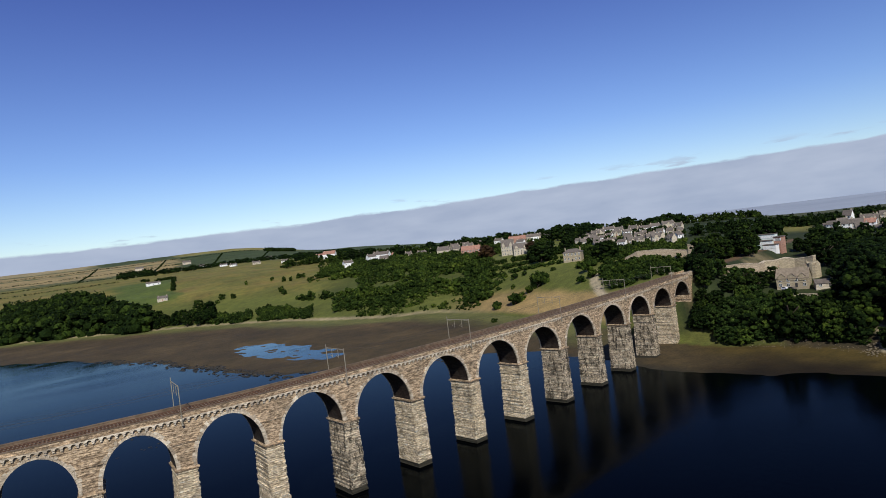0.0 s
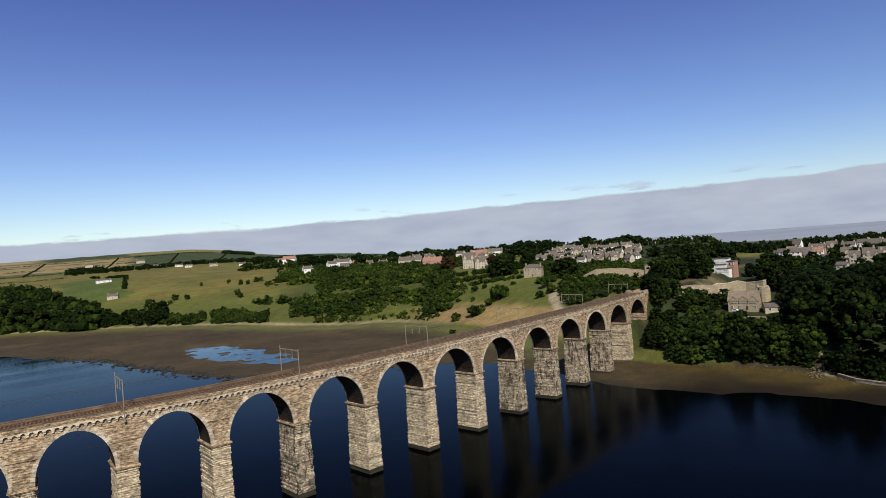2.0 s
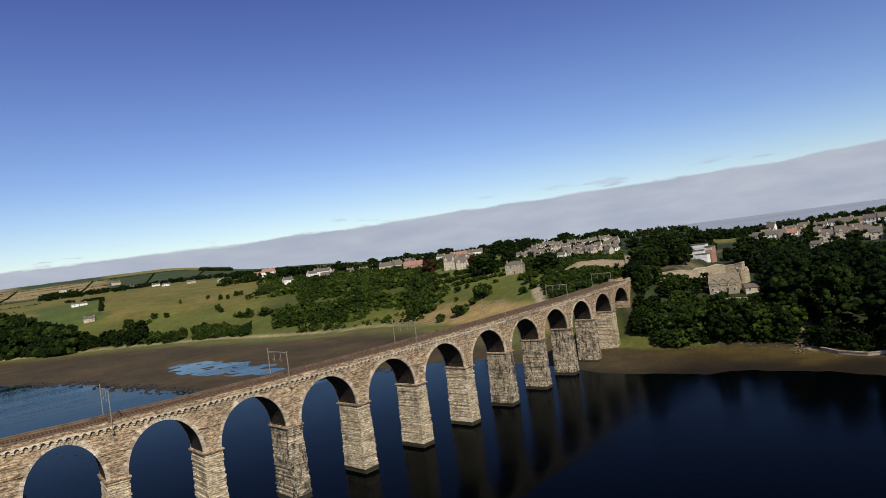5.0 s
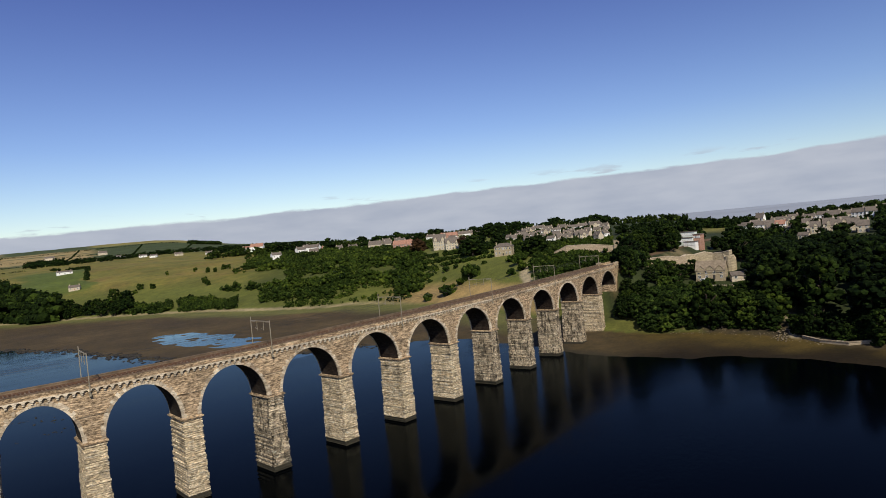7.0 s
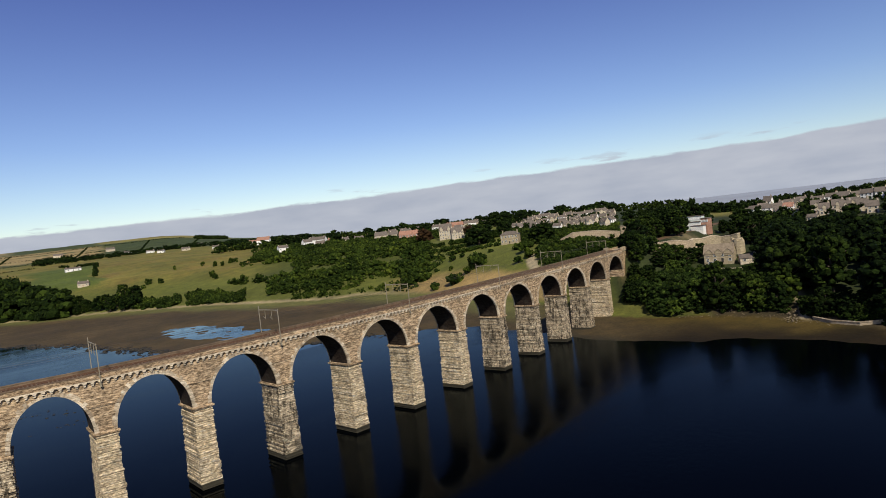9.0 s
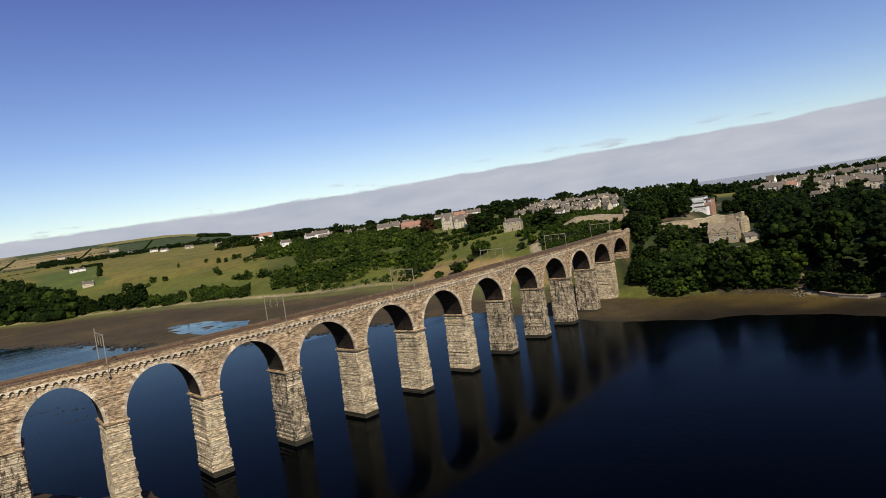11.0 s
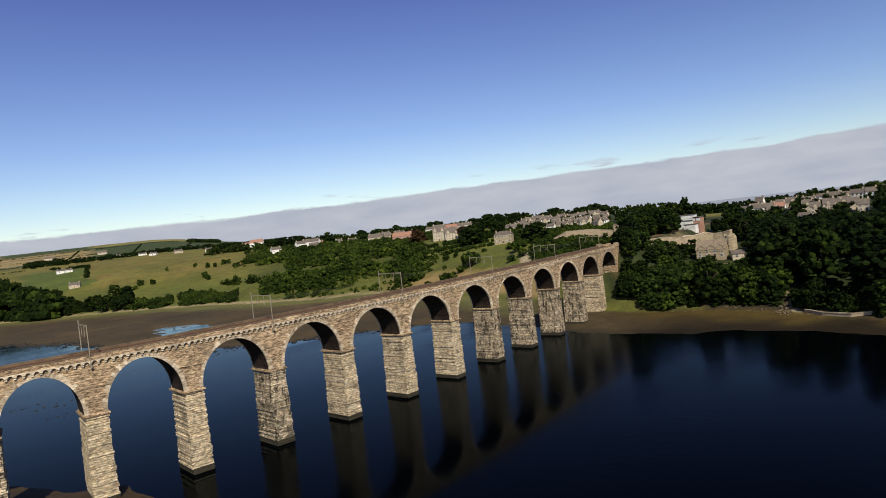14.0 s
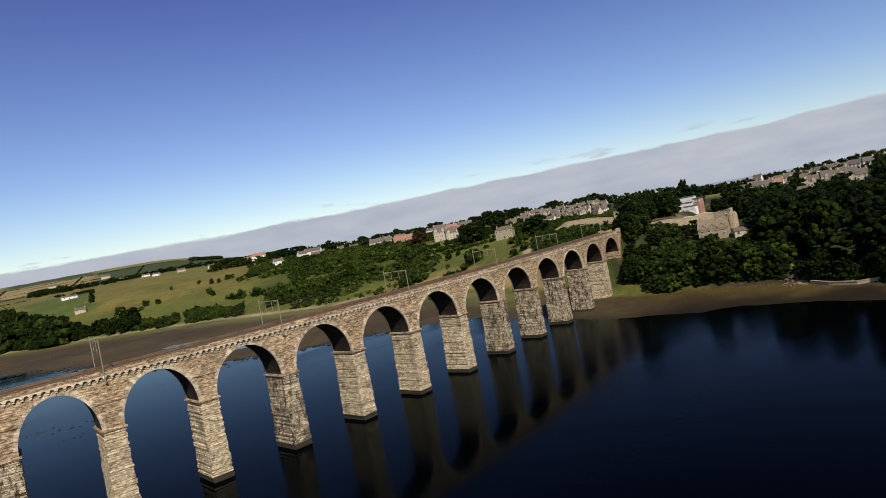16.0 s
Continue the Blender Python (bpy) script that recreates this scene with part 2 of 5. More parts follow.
# ---- mesh helpers ----
def link_mesh(name, verts, faces, mats, parent=None, label="", smooth=False):
    me = bpy.data.meshes.new(name)
    me.from_pydata([tuple(v) for v in verts], [], faces)
    for m in (mats if isinstance(mats, (list, tuple)) else [mats]):
        me.materials.append(m)
    if smooth:
        me.shade_smooth()
    ob = new(name, me)
    if parent:
        ob.parent = parent
    if label:
        ob["label"] = label
    return ob


class Soup:
    """Gathers vertices and faces for one mesh."""

    def __init__(self):
        self.v, self.f = [], []

    def add(self, verts, faces):
        n = len(self.v)
        self.v += [tuple(p) for p in verts]
        self.f += [tuple(i + n for i in f) for f in faces]

    def hexa(self, c):
        """Eight corners: four below, anticlockwise from above, and the four over them."""
        self.add(c, [(3, 2, 1, 0), (4, 5, 6, 7), (0, 1, 5, 4), (1, 2, 6, 5), (2, 3, 7, 6), (3, 0, 4, 7)])

    def box(self, x0, x1, y0, y1, z0, z1, m=None):
        c = [(x0, y0, z0), (x1, y0, z0), (x1, y1, z0), (x0, y1, z0), (x0, y0, z1), (x1, y0, z1), (x1, y1, z1), (x0, y1, z1)]
        self.hexa([m @ Vector(p) for p in c] if m else c)

    def bar(self, a, b, r, sides=6):
        """A round bar from a to b."""
        a, b = Vector(a), Vector(b)
        q = (b - a).to_track_quat("Z", "Y")
        ring = [q @ Vector((r * math.cos(i * math.tau / sides), r * math.sin(i * math.tau / sides), 0)) for i in range(sides)]
        fs = [(i, (i + 1) % sides, sides + (i + 1) % sides, sides + i) for i in range(sides)]
        fs += [tuple(range(sides - 1, -1, -1)), tuple(range(sides, 2 * sides))]
        self.add([a + p for p in ring] + [b + p for p in ring], fs)

    def make(self, name, mats, parent=None, label="", smooth=False):
        return link_mesh(name, self.v, self.f, mats, parent, label, smooth)


def thing(name, m=None, label="", category="", group="", kind=""):
    e = new(name)
    e.empty_display_size = 0.5
    if m is not None:
        e.matrix_basis = m
    return tagged(e, label, category, group, kind)


# ---- the lie of the land ----
EYE_XY = (-20.0, -131.0)
FAR_BANK = [(80, -520), (170, -300), (215, -180), (243, -97), (254, -80), (261, -63), (263, -36), (257, -12), (262, 10), (285, 45),
            (318, 110), (345, 190), (356, 270), (328, 309), (314, 375), (303, 463), (264, 574), (227, 634), (172, 739), (60, 900), (-200, 1150)]
MUD_EDGE = [(40, -520), (130, -300), (180, -180), (227, -99), (225, -81), (222, -54), (216, -19), (224, 6), (234, 33), (241, 63),
            (236, 84), (205, 118), (170, 150), (149, 181), (147, 224), (144, 277), (143, 341), (133, 404), (115, 484), (60, 600), (-100, 800), (-420, 1050)]
NEAR_BANK = [(-160, -520), (-60, -200), (-8, -60), (27, -16), (41, 0), (40, 15), (33, 25), (27, 42), (10, 70), (-25, 120), (-90, 300), (-260, 620), (-700, 900)]
S_KNOTS = [0, 25, 70, 150, 300, 600, 1000, 1800, 3200]
AZ_KNOTS = [5, 15, 22, 29, 36, 45, 55, 65, 80]
HEIGHTS = [
    [2, 10, 19, 28, 38, 39, 31, 20, 4],
    [2, 11, 22.5, 25, 36, 40, 33, 20, 4],
    [2, 11, 22.5, 26.5, 38, 46, 44, 30, 6],
    [2, 13, 27, 36, 43, 49, 51, 44, 26],
    [2, 11, 27, 38, 43, 51, 58, 56, 40],
    [2, 8, 20, 33, 42, 54, 63, 66, 50],
    [2, 7, 17, 32, 47, 62, 72, 92, 110],
    [2, 6, 17, 34, 51, 67, 88, 145, 175],
    [2, 6, 17, 34, 51, 67, 88, 140, 165],
]


def side_of(px, py, line):
    """Distance from a line of points, positive on its right as one goes along it."""
    best = np.full(px.shape, 1e9)
    sign = np.ones(px.shape)
    for (ax, ay), (bx, by) in zip(line, line[1:]):
        dx, dy = bx - ax, by - ay
        t = np.clip(((px - ax) * dx + (py - ay) * dy) / (dx * dx + dy * dy), 0, 1)
        ex, ey = px - ax - t * dx, py - ay - t * dy
        d = np.hypot(ex, ey)
        cr = ex * dy - ey * dx
        near = d < best - 1e-6
        best = np.where(near, d, best)
        sign = np.where(near, np.where(cr >= 0, 1.0, -1.0), sign)
    return best * sign


def wavy(px, py, size, seed=0.0):
    """A cheap smooth roughness between -1 and 1."""
    u, v = px / size + seed * 1.7, py / size - seed * 2.3
    w = np.sin(u * 1.9 + 1.3 * np.sin(v * 1.1 + seed)) * np.cos(v * 2.1 + 1.7 * np.sin(u * 0.8))
    w = w + 0.5 * np.sin(u * 4.3 + v * 2.7 + seed) * np.cos(v * 3.9 - u * 1.6)
    return w / 1.5


def land(px, py):
    """Height of the ground, and distances inland from the far bank, the mud's edge and the near bank."""
    px, py = np.asarray(px, float), np.asarray(py, float)
    s = side_of(px, py, FAR_BANK)
    m = side_of(px, py, MUD_EDGE) + 5 * wavy(px, py, 26, 1) + 2.5 * wavy(px, py, 8, 2)
    n = -side_of(px, py, NEAR_BANK) + 2.5 * wavy(px, py, 12, 3)
    az = np.degrees(np.arctan2(py - EYE_XY[1], px - EYE_XY[0]))
    cols = [np.interp(np.maximum(s, 0), S_KNOTS, row) for row in HEIGHTS]
    h = np.zeros(px.shape)
    a = np.clip(az, AZ_KNOTS[0], AZ_KNOTS[-1])
    for i in range(len(AZ_KNOTS) - 1):
        lo, hi = AZ_KNOTS[i], AZ_KNOTS[i + 1]
        f = np.clip((a - lo) / (hi - lo), 0, 1)
        f = f * f * (3 - 2 * f)
        on = (a >= lo) & (a <= hi)
        h = np.where(on, cols[i] * (1 - f) + cols[i + 1] * f, h)
    h = h + np.clip(s / 200, 0, 1) * (1.2 * wavy(px, py, 70, 4) + 0.4 * wavy(px, py, 22, 5))
    flat = np.clip(m / np.maximum(m - np.minimum(s, 0), 1), 0, 1) * 2
    pool = np.exp(-(((px - 203 - 0.06 * (py - 260)) / 21) ** 2 + ((py - 274) / 80) ** 2) ** 2)
    mud = flat - 1.5 * pool * np.clip(0.75 + 0.6 * wavy(px, py, 16, 6) + 0.5 * wavy(px, py, 6, 9), 0, 2) + 0.08 * wavy(px, py, 9, 7) * np.clip(m / 10, 0, 1)
    bed = np.maximum(m * 0.06, -2.5)
    wet = np.where(m > 0, mud, bed)
    bank = np.where(n > 0, np.minimum(0.1 * n, 9) + 0.3 * wavy(px, py, 14, 8) * np.clip(n / 20, 0, 1), np.maximum(n * 0.06, -2.5))
    low = np.maximum(wet, bank)
    return np.where(s > 0, h, low), s, m, n


# ---- the line of the viaduct ----
PITCH, DEEP = 23.5, 8.4


def bridge_xy(k):
    """Near face of the bridge at pier k, and the ways along and across."""
    def at(q):
        u = (q - 6) / 6
        return Vector((PITCH * q + 9.37 * u * u - 5.91 * u ** 3, 10.76 * u * u - 2.89 * u ** 3, 0))
    if k < 0:
        t = at(0.5) - at(0)
        p = at(0) + 2 * k * t
    elif k > 12:
        t = at(12) - at(11.5)
        p = at(12) + 2 * (k - 12) * t
    else:
        t = at(k + 0.05) - at(k - 0.05)
        p = at(k)
    t = t.normalized()
    return p, t, Vector((-t.y, t.x, 0))


def spring_z(k):
    return 19.28 + 0.64 * (k - 6) / 6


RAIL_END = bridge_xy(12)


def ground_z(x, y):
    h, s, m, n = land(np.array([x]), np.array([y]))
    return float(raised(np.array([x]), np.array([y]), h)[0])


def raised(px, py, h):
    """The ground with the railway's bank beyond the bridge."""
    p, t, n = RAIL_END
    dx, dy = px - p.x, py - p.y
    a = dx * t.x + dy * t.y
    b = np.abs(dx * n.x + dy * n.y - DEEP / 2)
    top = 31.0 - np.maximum(b - 6.0, 0) * 0.7 - np.maximum(2 - a, 0) * 3 - np.maximum(a - 260, 0) * 0.2
    return np.where(a > -6, np.maximum(h, np.minimum(top, 31.0)), h)


def spot(az, dist):
    """A place by its bearing and distance from the river's middle reach."""
    return EYE_XY[0] + dist * math.cos(radians(az)), EYE_XY[1] + dist * math.sin(radians(az))


# ---- ground, water, sea ----
def ground_material():
    k = Nodes("ground_cover")
    v = k.coords()
    at = k.add("Attribute")
    at.attribute_name = "cover"
    big = k.noise(v, 0.018, 6, 0.6)
    mid = k.noise(v, 0.11, 5, 0.65)
    fine = k.noise(v, 0.9, 4, 0.6)
    c = k.mix(at.outputs["Color"], k.ramp(big, [(0.3, (0.55, 0.55, 0.5)), (0.7, (1.3, 1.25, 1.1))]), 0.7, "MULTIPLY")
    c = k.mix(c, k.ramp(mid, [(0.3, (0.5, 0.55, 0.5)), (0.7, (1.4, 1.3, 1.2))]), 0.6, "MULTIPLY")
    c = k.mix(c, k.ramp(fine, [(0.3, (0.6, 0.6, 0.6)), (0.7, (1.35, 1.35, 1.3))]), 0.6, "MULTIPLY")
    k.bump(k.mix(mid, fine, 0.5), 0.6, 0.5)
    return k.done(c, 0.9, 0, 0.2)


def blend(base, color, w):
    return base * (1 - w[..., None]) + np.array(color) * w[..., None]


def soft(x, lo, hi):
    f = np.clip((x - lo) / (hi - lo), 0, 1)
    return f * f * (3 - 2 * f)


def cover(px, py, z, s, m, n):
    """What grows or lies where: mud, saltings, meadow, stubble, scrub and woodland floor."""
    az = np.degrees(np.arctan2(py - EYE_XY[1], px - EYE_XY[0])) + 0.8 * wavy(px, py, 60, 11)
    d = np.hypot(px - EYE_XY[0], py - EYE_XY[1])
    w1, w2 = wavy(px, py, 45, 12), wavy(px, py, 15, 13)
    c = np.zeros((*px.shape, 3)) + np.array((0.105, 0.12, 0.026))
    c = blend(c, (0.205, 0.172, 0.045), soft(az, 50, 56) * soft(s, 70, 150) * np.clip(0.6 + 0.4 * w1, 0, 1))
    c = blend(c, (0.175, 0.115, 0.04), soft(az, 55, 58) * soft(s, 90, 160) * soft(-s, -620, -500) * 0.6 * soft(0.7 * w1 + 0.5 * w2, 0.0, 0.9))
    c = blend(c, (0.085, 0.115, 0.024), soft(az, 68.8, 69.1) * soft(-az, -74, -73) * soft(d, 930, 950) * soft(-d, -1310, -1290))
    c = blend(c, (0.075, 0.092, 0.02), soft(az, 40, 43) * soft(-az, -58, -54) * soft(s, 40, 80) * soft(-s, -700, -500))
    c = blend(c, (0.125, 0.142, 0.03), soft(az, 29, 31) * soft(-az, -45, -42) * soft(s, 60, 110))
    c = blend(c, (0.31, 0.225, 0.1), soft(az, 27, 30) * soft(-az, -47, -42) * soft(s, 1, 8) * soft(-s, -44 + 10 * w1, -30))
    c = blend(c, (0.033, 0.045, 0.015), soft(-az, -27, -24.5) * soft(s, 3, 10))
    c = blend(c, (0.12, 0.125, 0.03), soft(az, 17.5, 18.5) * soft(-az, -26, -24) * soft(-s, -16, -9) * soft(s, 0, 2))
    c = blend(c, (0.055, 0.075, 0.025), soft(s, 650, 760) * soft(az, 30, 34))
    c = blend(c, (0.30, 0.235, 0.115), soft(az, 68, 69) * soft(s, 760, 800) * soft(-s, -1500, -1440) * soft(np.abs(np.sin(s / 130.0)), 0.12, 0.2))
    c = blend(c, (0.30, 0.25, 0.14), soft(az, 74.5, 75.5) * soft(s, 1500, 1540))
    c = blend(c, (0.21, 0.19, 0.06), soft(az, 58, 60) * soft(s, 1550, 1600) * soft(-az, -69, -68))
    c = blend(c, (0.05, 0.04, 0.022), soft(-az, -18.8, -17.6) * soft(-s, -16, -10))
    c = blend(c, (0.07, 0.078, 0.036), soft(-az, -30, -26) * soft(s, 620, 700))
    rp, rt, rn = RAIL_END
    ra, rb = (px - rp.x) * rt.x + (py - rp.y) * rt.y, (px - rp.x) * rn.x + (py - rp.y) * rn.y - DEEP / 2
    c = blend(c, (0.15, 0.095, 0.055), soft(ra, -2, 0) * soft(-np.abs(rb), -4.6, -3.6) * soft(-ra, -260, -250))
    c = blend(c, (0.40, 0.34, 0.24), soft(-np.abs(az - 31.6 - 0.9 * w1), -0.55, -0.25) * soft(s, 12, 20) * soft(-s, -75, -60))
    c = blend(c, (0.36, 0.30, 0.2), soft(-np.abs(d - 492 - 5 * w2), -4, -2) * soft(az, 20.5, 21) * soft(-az, -25, -24.5))
    c = blend(c, (0.36, 0.31, 0.22), soft(-np.abs(az - 11.2 - 0.012 * s + 0.15 * w2), -0.42, -0.2) * soft(-s, -34, -26))
    c = blend(c, (0.17, 0.16, 0.045), soft(az, 15.2, 16) * soft(-az, -18.2, -17.4) * soft(s, 270, 300) * soft(-s, -470, -430))
    c = blend(c, (0.2, 0.165, 0.095), soft(az, 15.2, 15.8) * soft(-az, -20.4, -19.6) * soft(d, 362, 372) * soft(-d, -468, -450) * soft(w2 + 0.5 * w1, -0.4, 0.3))
    shore = soft(-s, 0, 2)
    mud = np.zeros_like(c) + np.array((0.072, 0.053, 0.025))
    mud = blend(mud, (0.1, 0.072, 0.034), soft(w1 + 0.5 * w2, 0.1, 0.9))
    mud = blend(mud, (0.06, 0.044, 0.025), 0.6 * soft(w2 - w1, 0.3, 1.0))
    mud = blend(mud, (0.13, 0.135, 0.042), soft(s, -44 + 16 * w1, -14) * soft(az, 30, 36))
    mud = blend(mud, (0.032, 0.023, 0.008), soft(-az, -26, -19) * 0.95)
    mud = blend(mud, (0.035, 0.03, 0.018), soft(-m, -7, -1) * soft(w2 + 0.4, 0, 0.6))
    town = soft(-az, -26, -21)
    mud = blend(mud, (0.092, 0.066, 0.016), town * soft(s + 5 * w2, -24, -6) * 0.9)
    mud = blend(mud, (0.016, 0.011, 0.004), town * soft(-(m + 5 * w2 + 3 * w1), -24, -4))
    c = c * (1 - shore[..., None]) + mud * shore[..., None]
    c = blend(c, (0.31, 0.26, 0.16), soft(-np.abs(s - 3.5), -6.0, -1.5) * soft(az, 40, 50) * soft(w1 + 1.0, 0, 0.5))
    nb = np.zeros_like(c) + np.array((0.075, 0.09, 0.022))
    nb = blend(nb, (0.055, 0.036, 0.018), soft(-(n + 4 * w2), -26, -17))
    on = soft(n, -1, 1) * (s < -50)
    return c * (1 - on[..., None]) + nb * on[..., None]


def build_ground():
    az = np.concatenate([np.arange(-182, 0, 4.0), np.arange(0, 92, 0.25), np.arange(92, 179, 4.0)])
    rad = np.concatenate([[0.0], 25 * 1.0125 ** np.arange(0, 430)])
    rad = rad[rad < 4850]
    A, R = np.meshgrid(np.radians(az), rad)
    X, Y = EYE_XY[0] + R * np.cos(A), EYE_XY[1] + R * np.sin(A)
    z, s, m, n = land(X, Y)
    z = raised(X, Y, z)
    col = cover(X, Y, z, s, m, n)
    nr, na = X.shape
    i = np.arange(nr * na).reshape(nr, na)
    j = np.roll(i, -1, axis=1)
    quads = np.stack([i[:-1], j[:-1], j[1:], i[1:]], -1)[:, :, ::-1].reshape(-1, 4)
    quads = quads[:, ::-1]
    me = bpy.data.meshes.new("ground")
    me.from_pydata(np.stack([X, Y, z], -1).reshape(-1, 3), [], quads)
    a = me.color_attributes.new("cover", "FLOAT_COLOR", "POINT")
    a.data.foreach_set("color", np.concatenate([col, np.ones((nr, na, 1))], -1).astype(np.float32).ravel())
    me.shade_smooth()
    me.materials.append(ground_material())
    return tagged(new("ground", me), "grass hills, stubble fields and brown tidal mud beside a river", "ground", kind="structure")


ground = build_ground()


def water_material(name="river_water", ior=1.071):
    k = Nodes(name)
    v = k.coords()
    a = k.noise(v, 0.5, 5, 0.65)
    b = k.noise(v, 0.02, 4)
    k.bump(a, 0.15, 0.25)
    c = k.ramp(b, [(0.3, (0.0003, 0.0005, 0.0008)), (0.7, (0.0005, 0.0009, 0.0015))])
    k.done(c, 0.5, 0, 0.0)
    gloss = k.add("BsdfGlossy", Color=(0.84, 0.97, 1.0, 1))
    rough = k.ramp(k.noise(k.coords((0.6, 1.6, 1)), 0.012, 4), [(0.38, (0.03, 0.03, 0.03)), (0.62, (0.16, 0.16, 0.16))])
    k.link(rough, gloss.inputs["Roughness"])
    bp = k.add("Bump", Strength=0.1, Distance=0.25)
    k.link(a, bp.inputs["Height"])
    ripple = k.add("MapRange")
    ripple.inputs["From Min"].default_value, ripple.inputs["From Max"].default_value = 0.42, 0.6
    ripple.inputs["To Min"].default_value, ripple.inputs["To Max"].default_value = 0.03, 0.3
    k.link(k.noise(k.coords((0.5, 1.7, 1)), 0.02, 3), ripple.inputs["Value"])
    k.link(ripple.outputs[0], bp.inputs["Strength"])
    k.link(bp.outputs[0], gloss.inputs["Normal"])
    fr = k.add("Fresnel", IOR=ior)
    mixer = k.add("MixShader")
    k.link(fr.outputs[0], mixer.inputs[0])
    k.link(k.b.outputs[0], mixer.inputs[1])
    k.link(gloss.outputs[0], mixer.inputs[2])
    k.link(mixer.outputs[0], k.t.nodes["Material Output"].inputs["Surface"])
    return k.m


M_WATER = water_material()
river = Soup()
river.add([(-900, -900, 0), (420, -900, 0), (420, 1300, 0), (-900, 1300, 0)], [(0, 1, 2, 3)])
tagged(river.make("water", M_WATER), "dark blue calm tidal river water", "water", kind="structure")

pool_sheet = Soup()
pool_sheet.add([(164, 130, 0.012), (240, 130, 0.012), (240, 400, 0.012), (164, 400, 0.012)], [(0, 1, 2, 3)])
tagged(pool_sheet.make("tidal_pool", water_material("still_pool_water", 1.16)), "pale shallow pool of still water left on the mud", "water", kind="structure")

sea = Soup()
ring = [(math.cos(radians(a)), math.sin(radians(a))) for a in range(-60, 41, 4)]
sea.add([(EYE_XY[0] + r * x, EYE_XY[1] + r * y, z) for r, z in ((2600, 14), (4700, 57.0)) for x, y in ring],
        [(i, i + 1, i + 1 + len(ring), i + len(ring)) for i in range(len(ring) - 1)])
tagged(sea.make("sea_backdrop", plain("far_sea", (0.30, 0.33, 0.37), 0.8, 0.002, 0.1)), "grey-blue sea on the horizon behind the town", "sea", kind="structure")


# ---- the viaduct ----
def bridge_point(k, s, y, z):
    """A point between piers k and k+1: s along the span, y behind the near face."""
    (p, _, a), (q, _, b) = bridge_xy(k), bridge_xy(k + 1)
    return (p + a * y).lerp(q + b * y, s) + Vector((0, 0, z))


def rnd(a):
    return random.uniform(-a, a)


HALF = 2.15
viaduct = thing("railway_viaduct", label="long sandstone railway viaduct with tall tapering piers over a river", category="bridge")


def pier_frame(k):
    p, t, n = bridge_xy(k)
    return Matrix(((t.x, n.x, 0, p.x), (t.y, n.y, 0, p.y), (0, 0, 1, 0), (0, 0, 0, 1)))


def build_pier(k):
    m = pier_frame(k)
    zi = spring_z(k) - 0.75
    foot = -2.5
    cap = Soup()

    def size(z):
        f = max(0.0, (z - 0.8) / (zi - 0.8)) if z > 0.8 else (z - 0.8) / (zi - 0.8)
        return 2.4 + (HALF - 2.4) * f, -0.35 + 0.35 * f, DEEP + 0.35 - 0.35 * f

    def stack(z, end, name, mat, label=""):
        """Courses of rough blocks as one closed shell, with recessed joints."""
        rings = []
        while z < end - 0.02:
            h = min(random.uniform(0.42, 0.62), end - z)
            a0, y0, y1 = size(z + h / 2)
            j = 0.16
            x0, x1, ya, yb = -a0 + rnd(j), a0 + rnd(j), y0 + rnd(j), y1 + rnd(j)
            for dz, inset in ((0.03, 0.18), (0.09, 0.0), (h - 0.06, 0.0), (h, 0.18)):
                rings.append([(x0 + inset, ya + inset, z + dz), (x1 - inset, ya + inset, z + dz), (x1 - inset, yb - inset, z + dz), (x0 + inset, yb - inset, z + dz)])
            z += h
        vs = [m @ Vector(p) for r in rings for p in r]
        fs = [(3, 2, 1, 0)]
        for i in range(len(rings) - 1):
            fs += [(4 * i + q, 4 * i + (q + 1) % 4, 4 * i + 4 + (q + 1) % 4, 4 * i + 4 + q) for q in range(4)]
        n = 4 * (len(rings) - 1)
        fs.append((n, n + 1, n + 2, n + 3))
        link_mesh(name, vs, fs, mat, viaduct, label)

    stack(foot, 1.15, "pier_foot", M_WEED, "dark weed-stained stone foot")
    stack(1.15, zi, "pier_shaft", M_STAINED if k in (0, 3, 7, 8, 9, 10) else M_PIER)
    zt = spring_z(k)
    cap.box(-HALF - 0.2, HALF + 0.2, -0.2, DEEP + 0.2, zi, zi + 0.26, m)
    cap.box(-HALF - 0.42, HALF + 0.42, -0.42, DEEP + 0.42, zi + 0.26, zt - 0.16, m)
    cap.box(-HALF - 0.12, HALF + 0.12, -0.12, DEEP + 0.12, zt - 0.16, zt, m)
    cap.make("impost", M_SPAN, viaduct, "projecting stone impost band")
    band = Soup()
    band.box(-2.75, 2.75, -0.16, 0.05, zt + 5.35, zt + 5.62, m)
    band.make("string_band", M_SPAN, viaduct, "thin stone string between two arches")


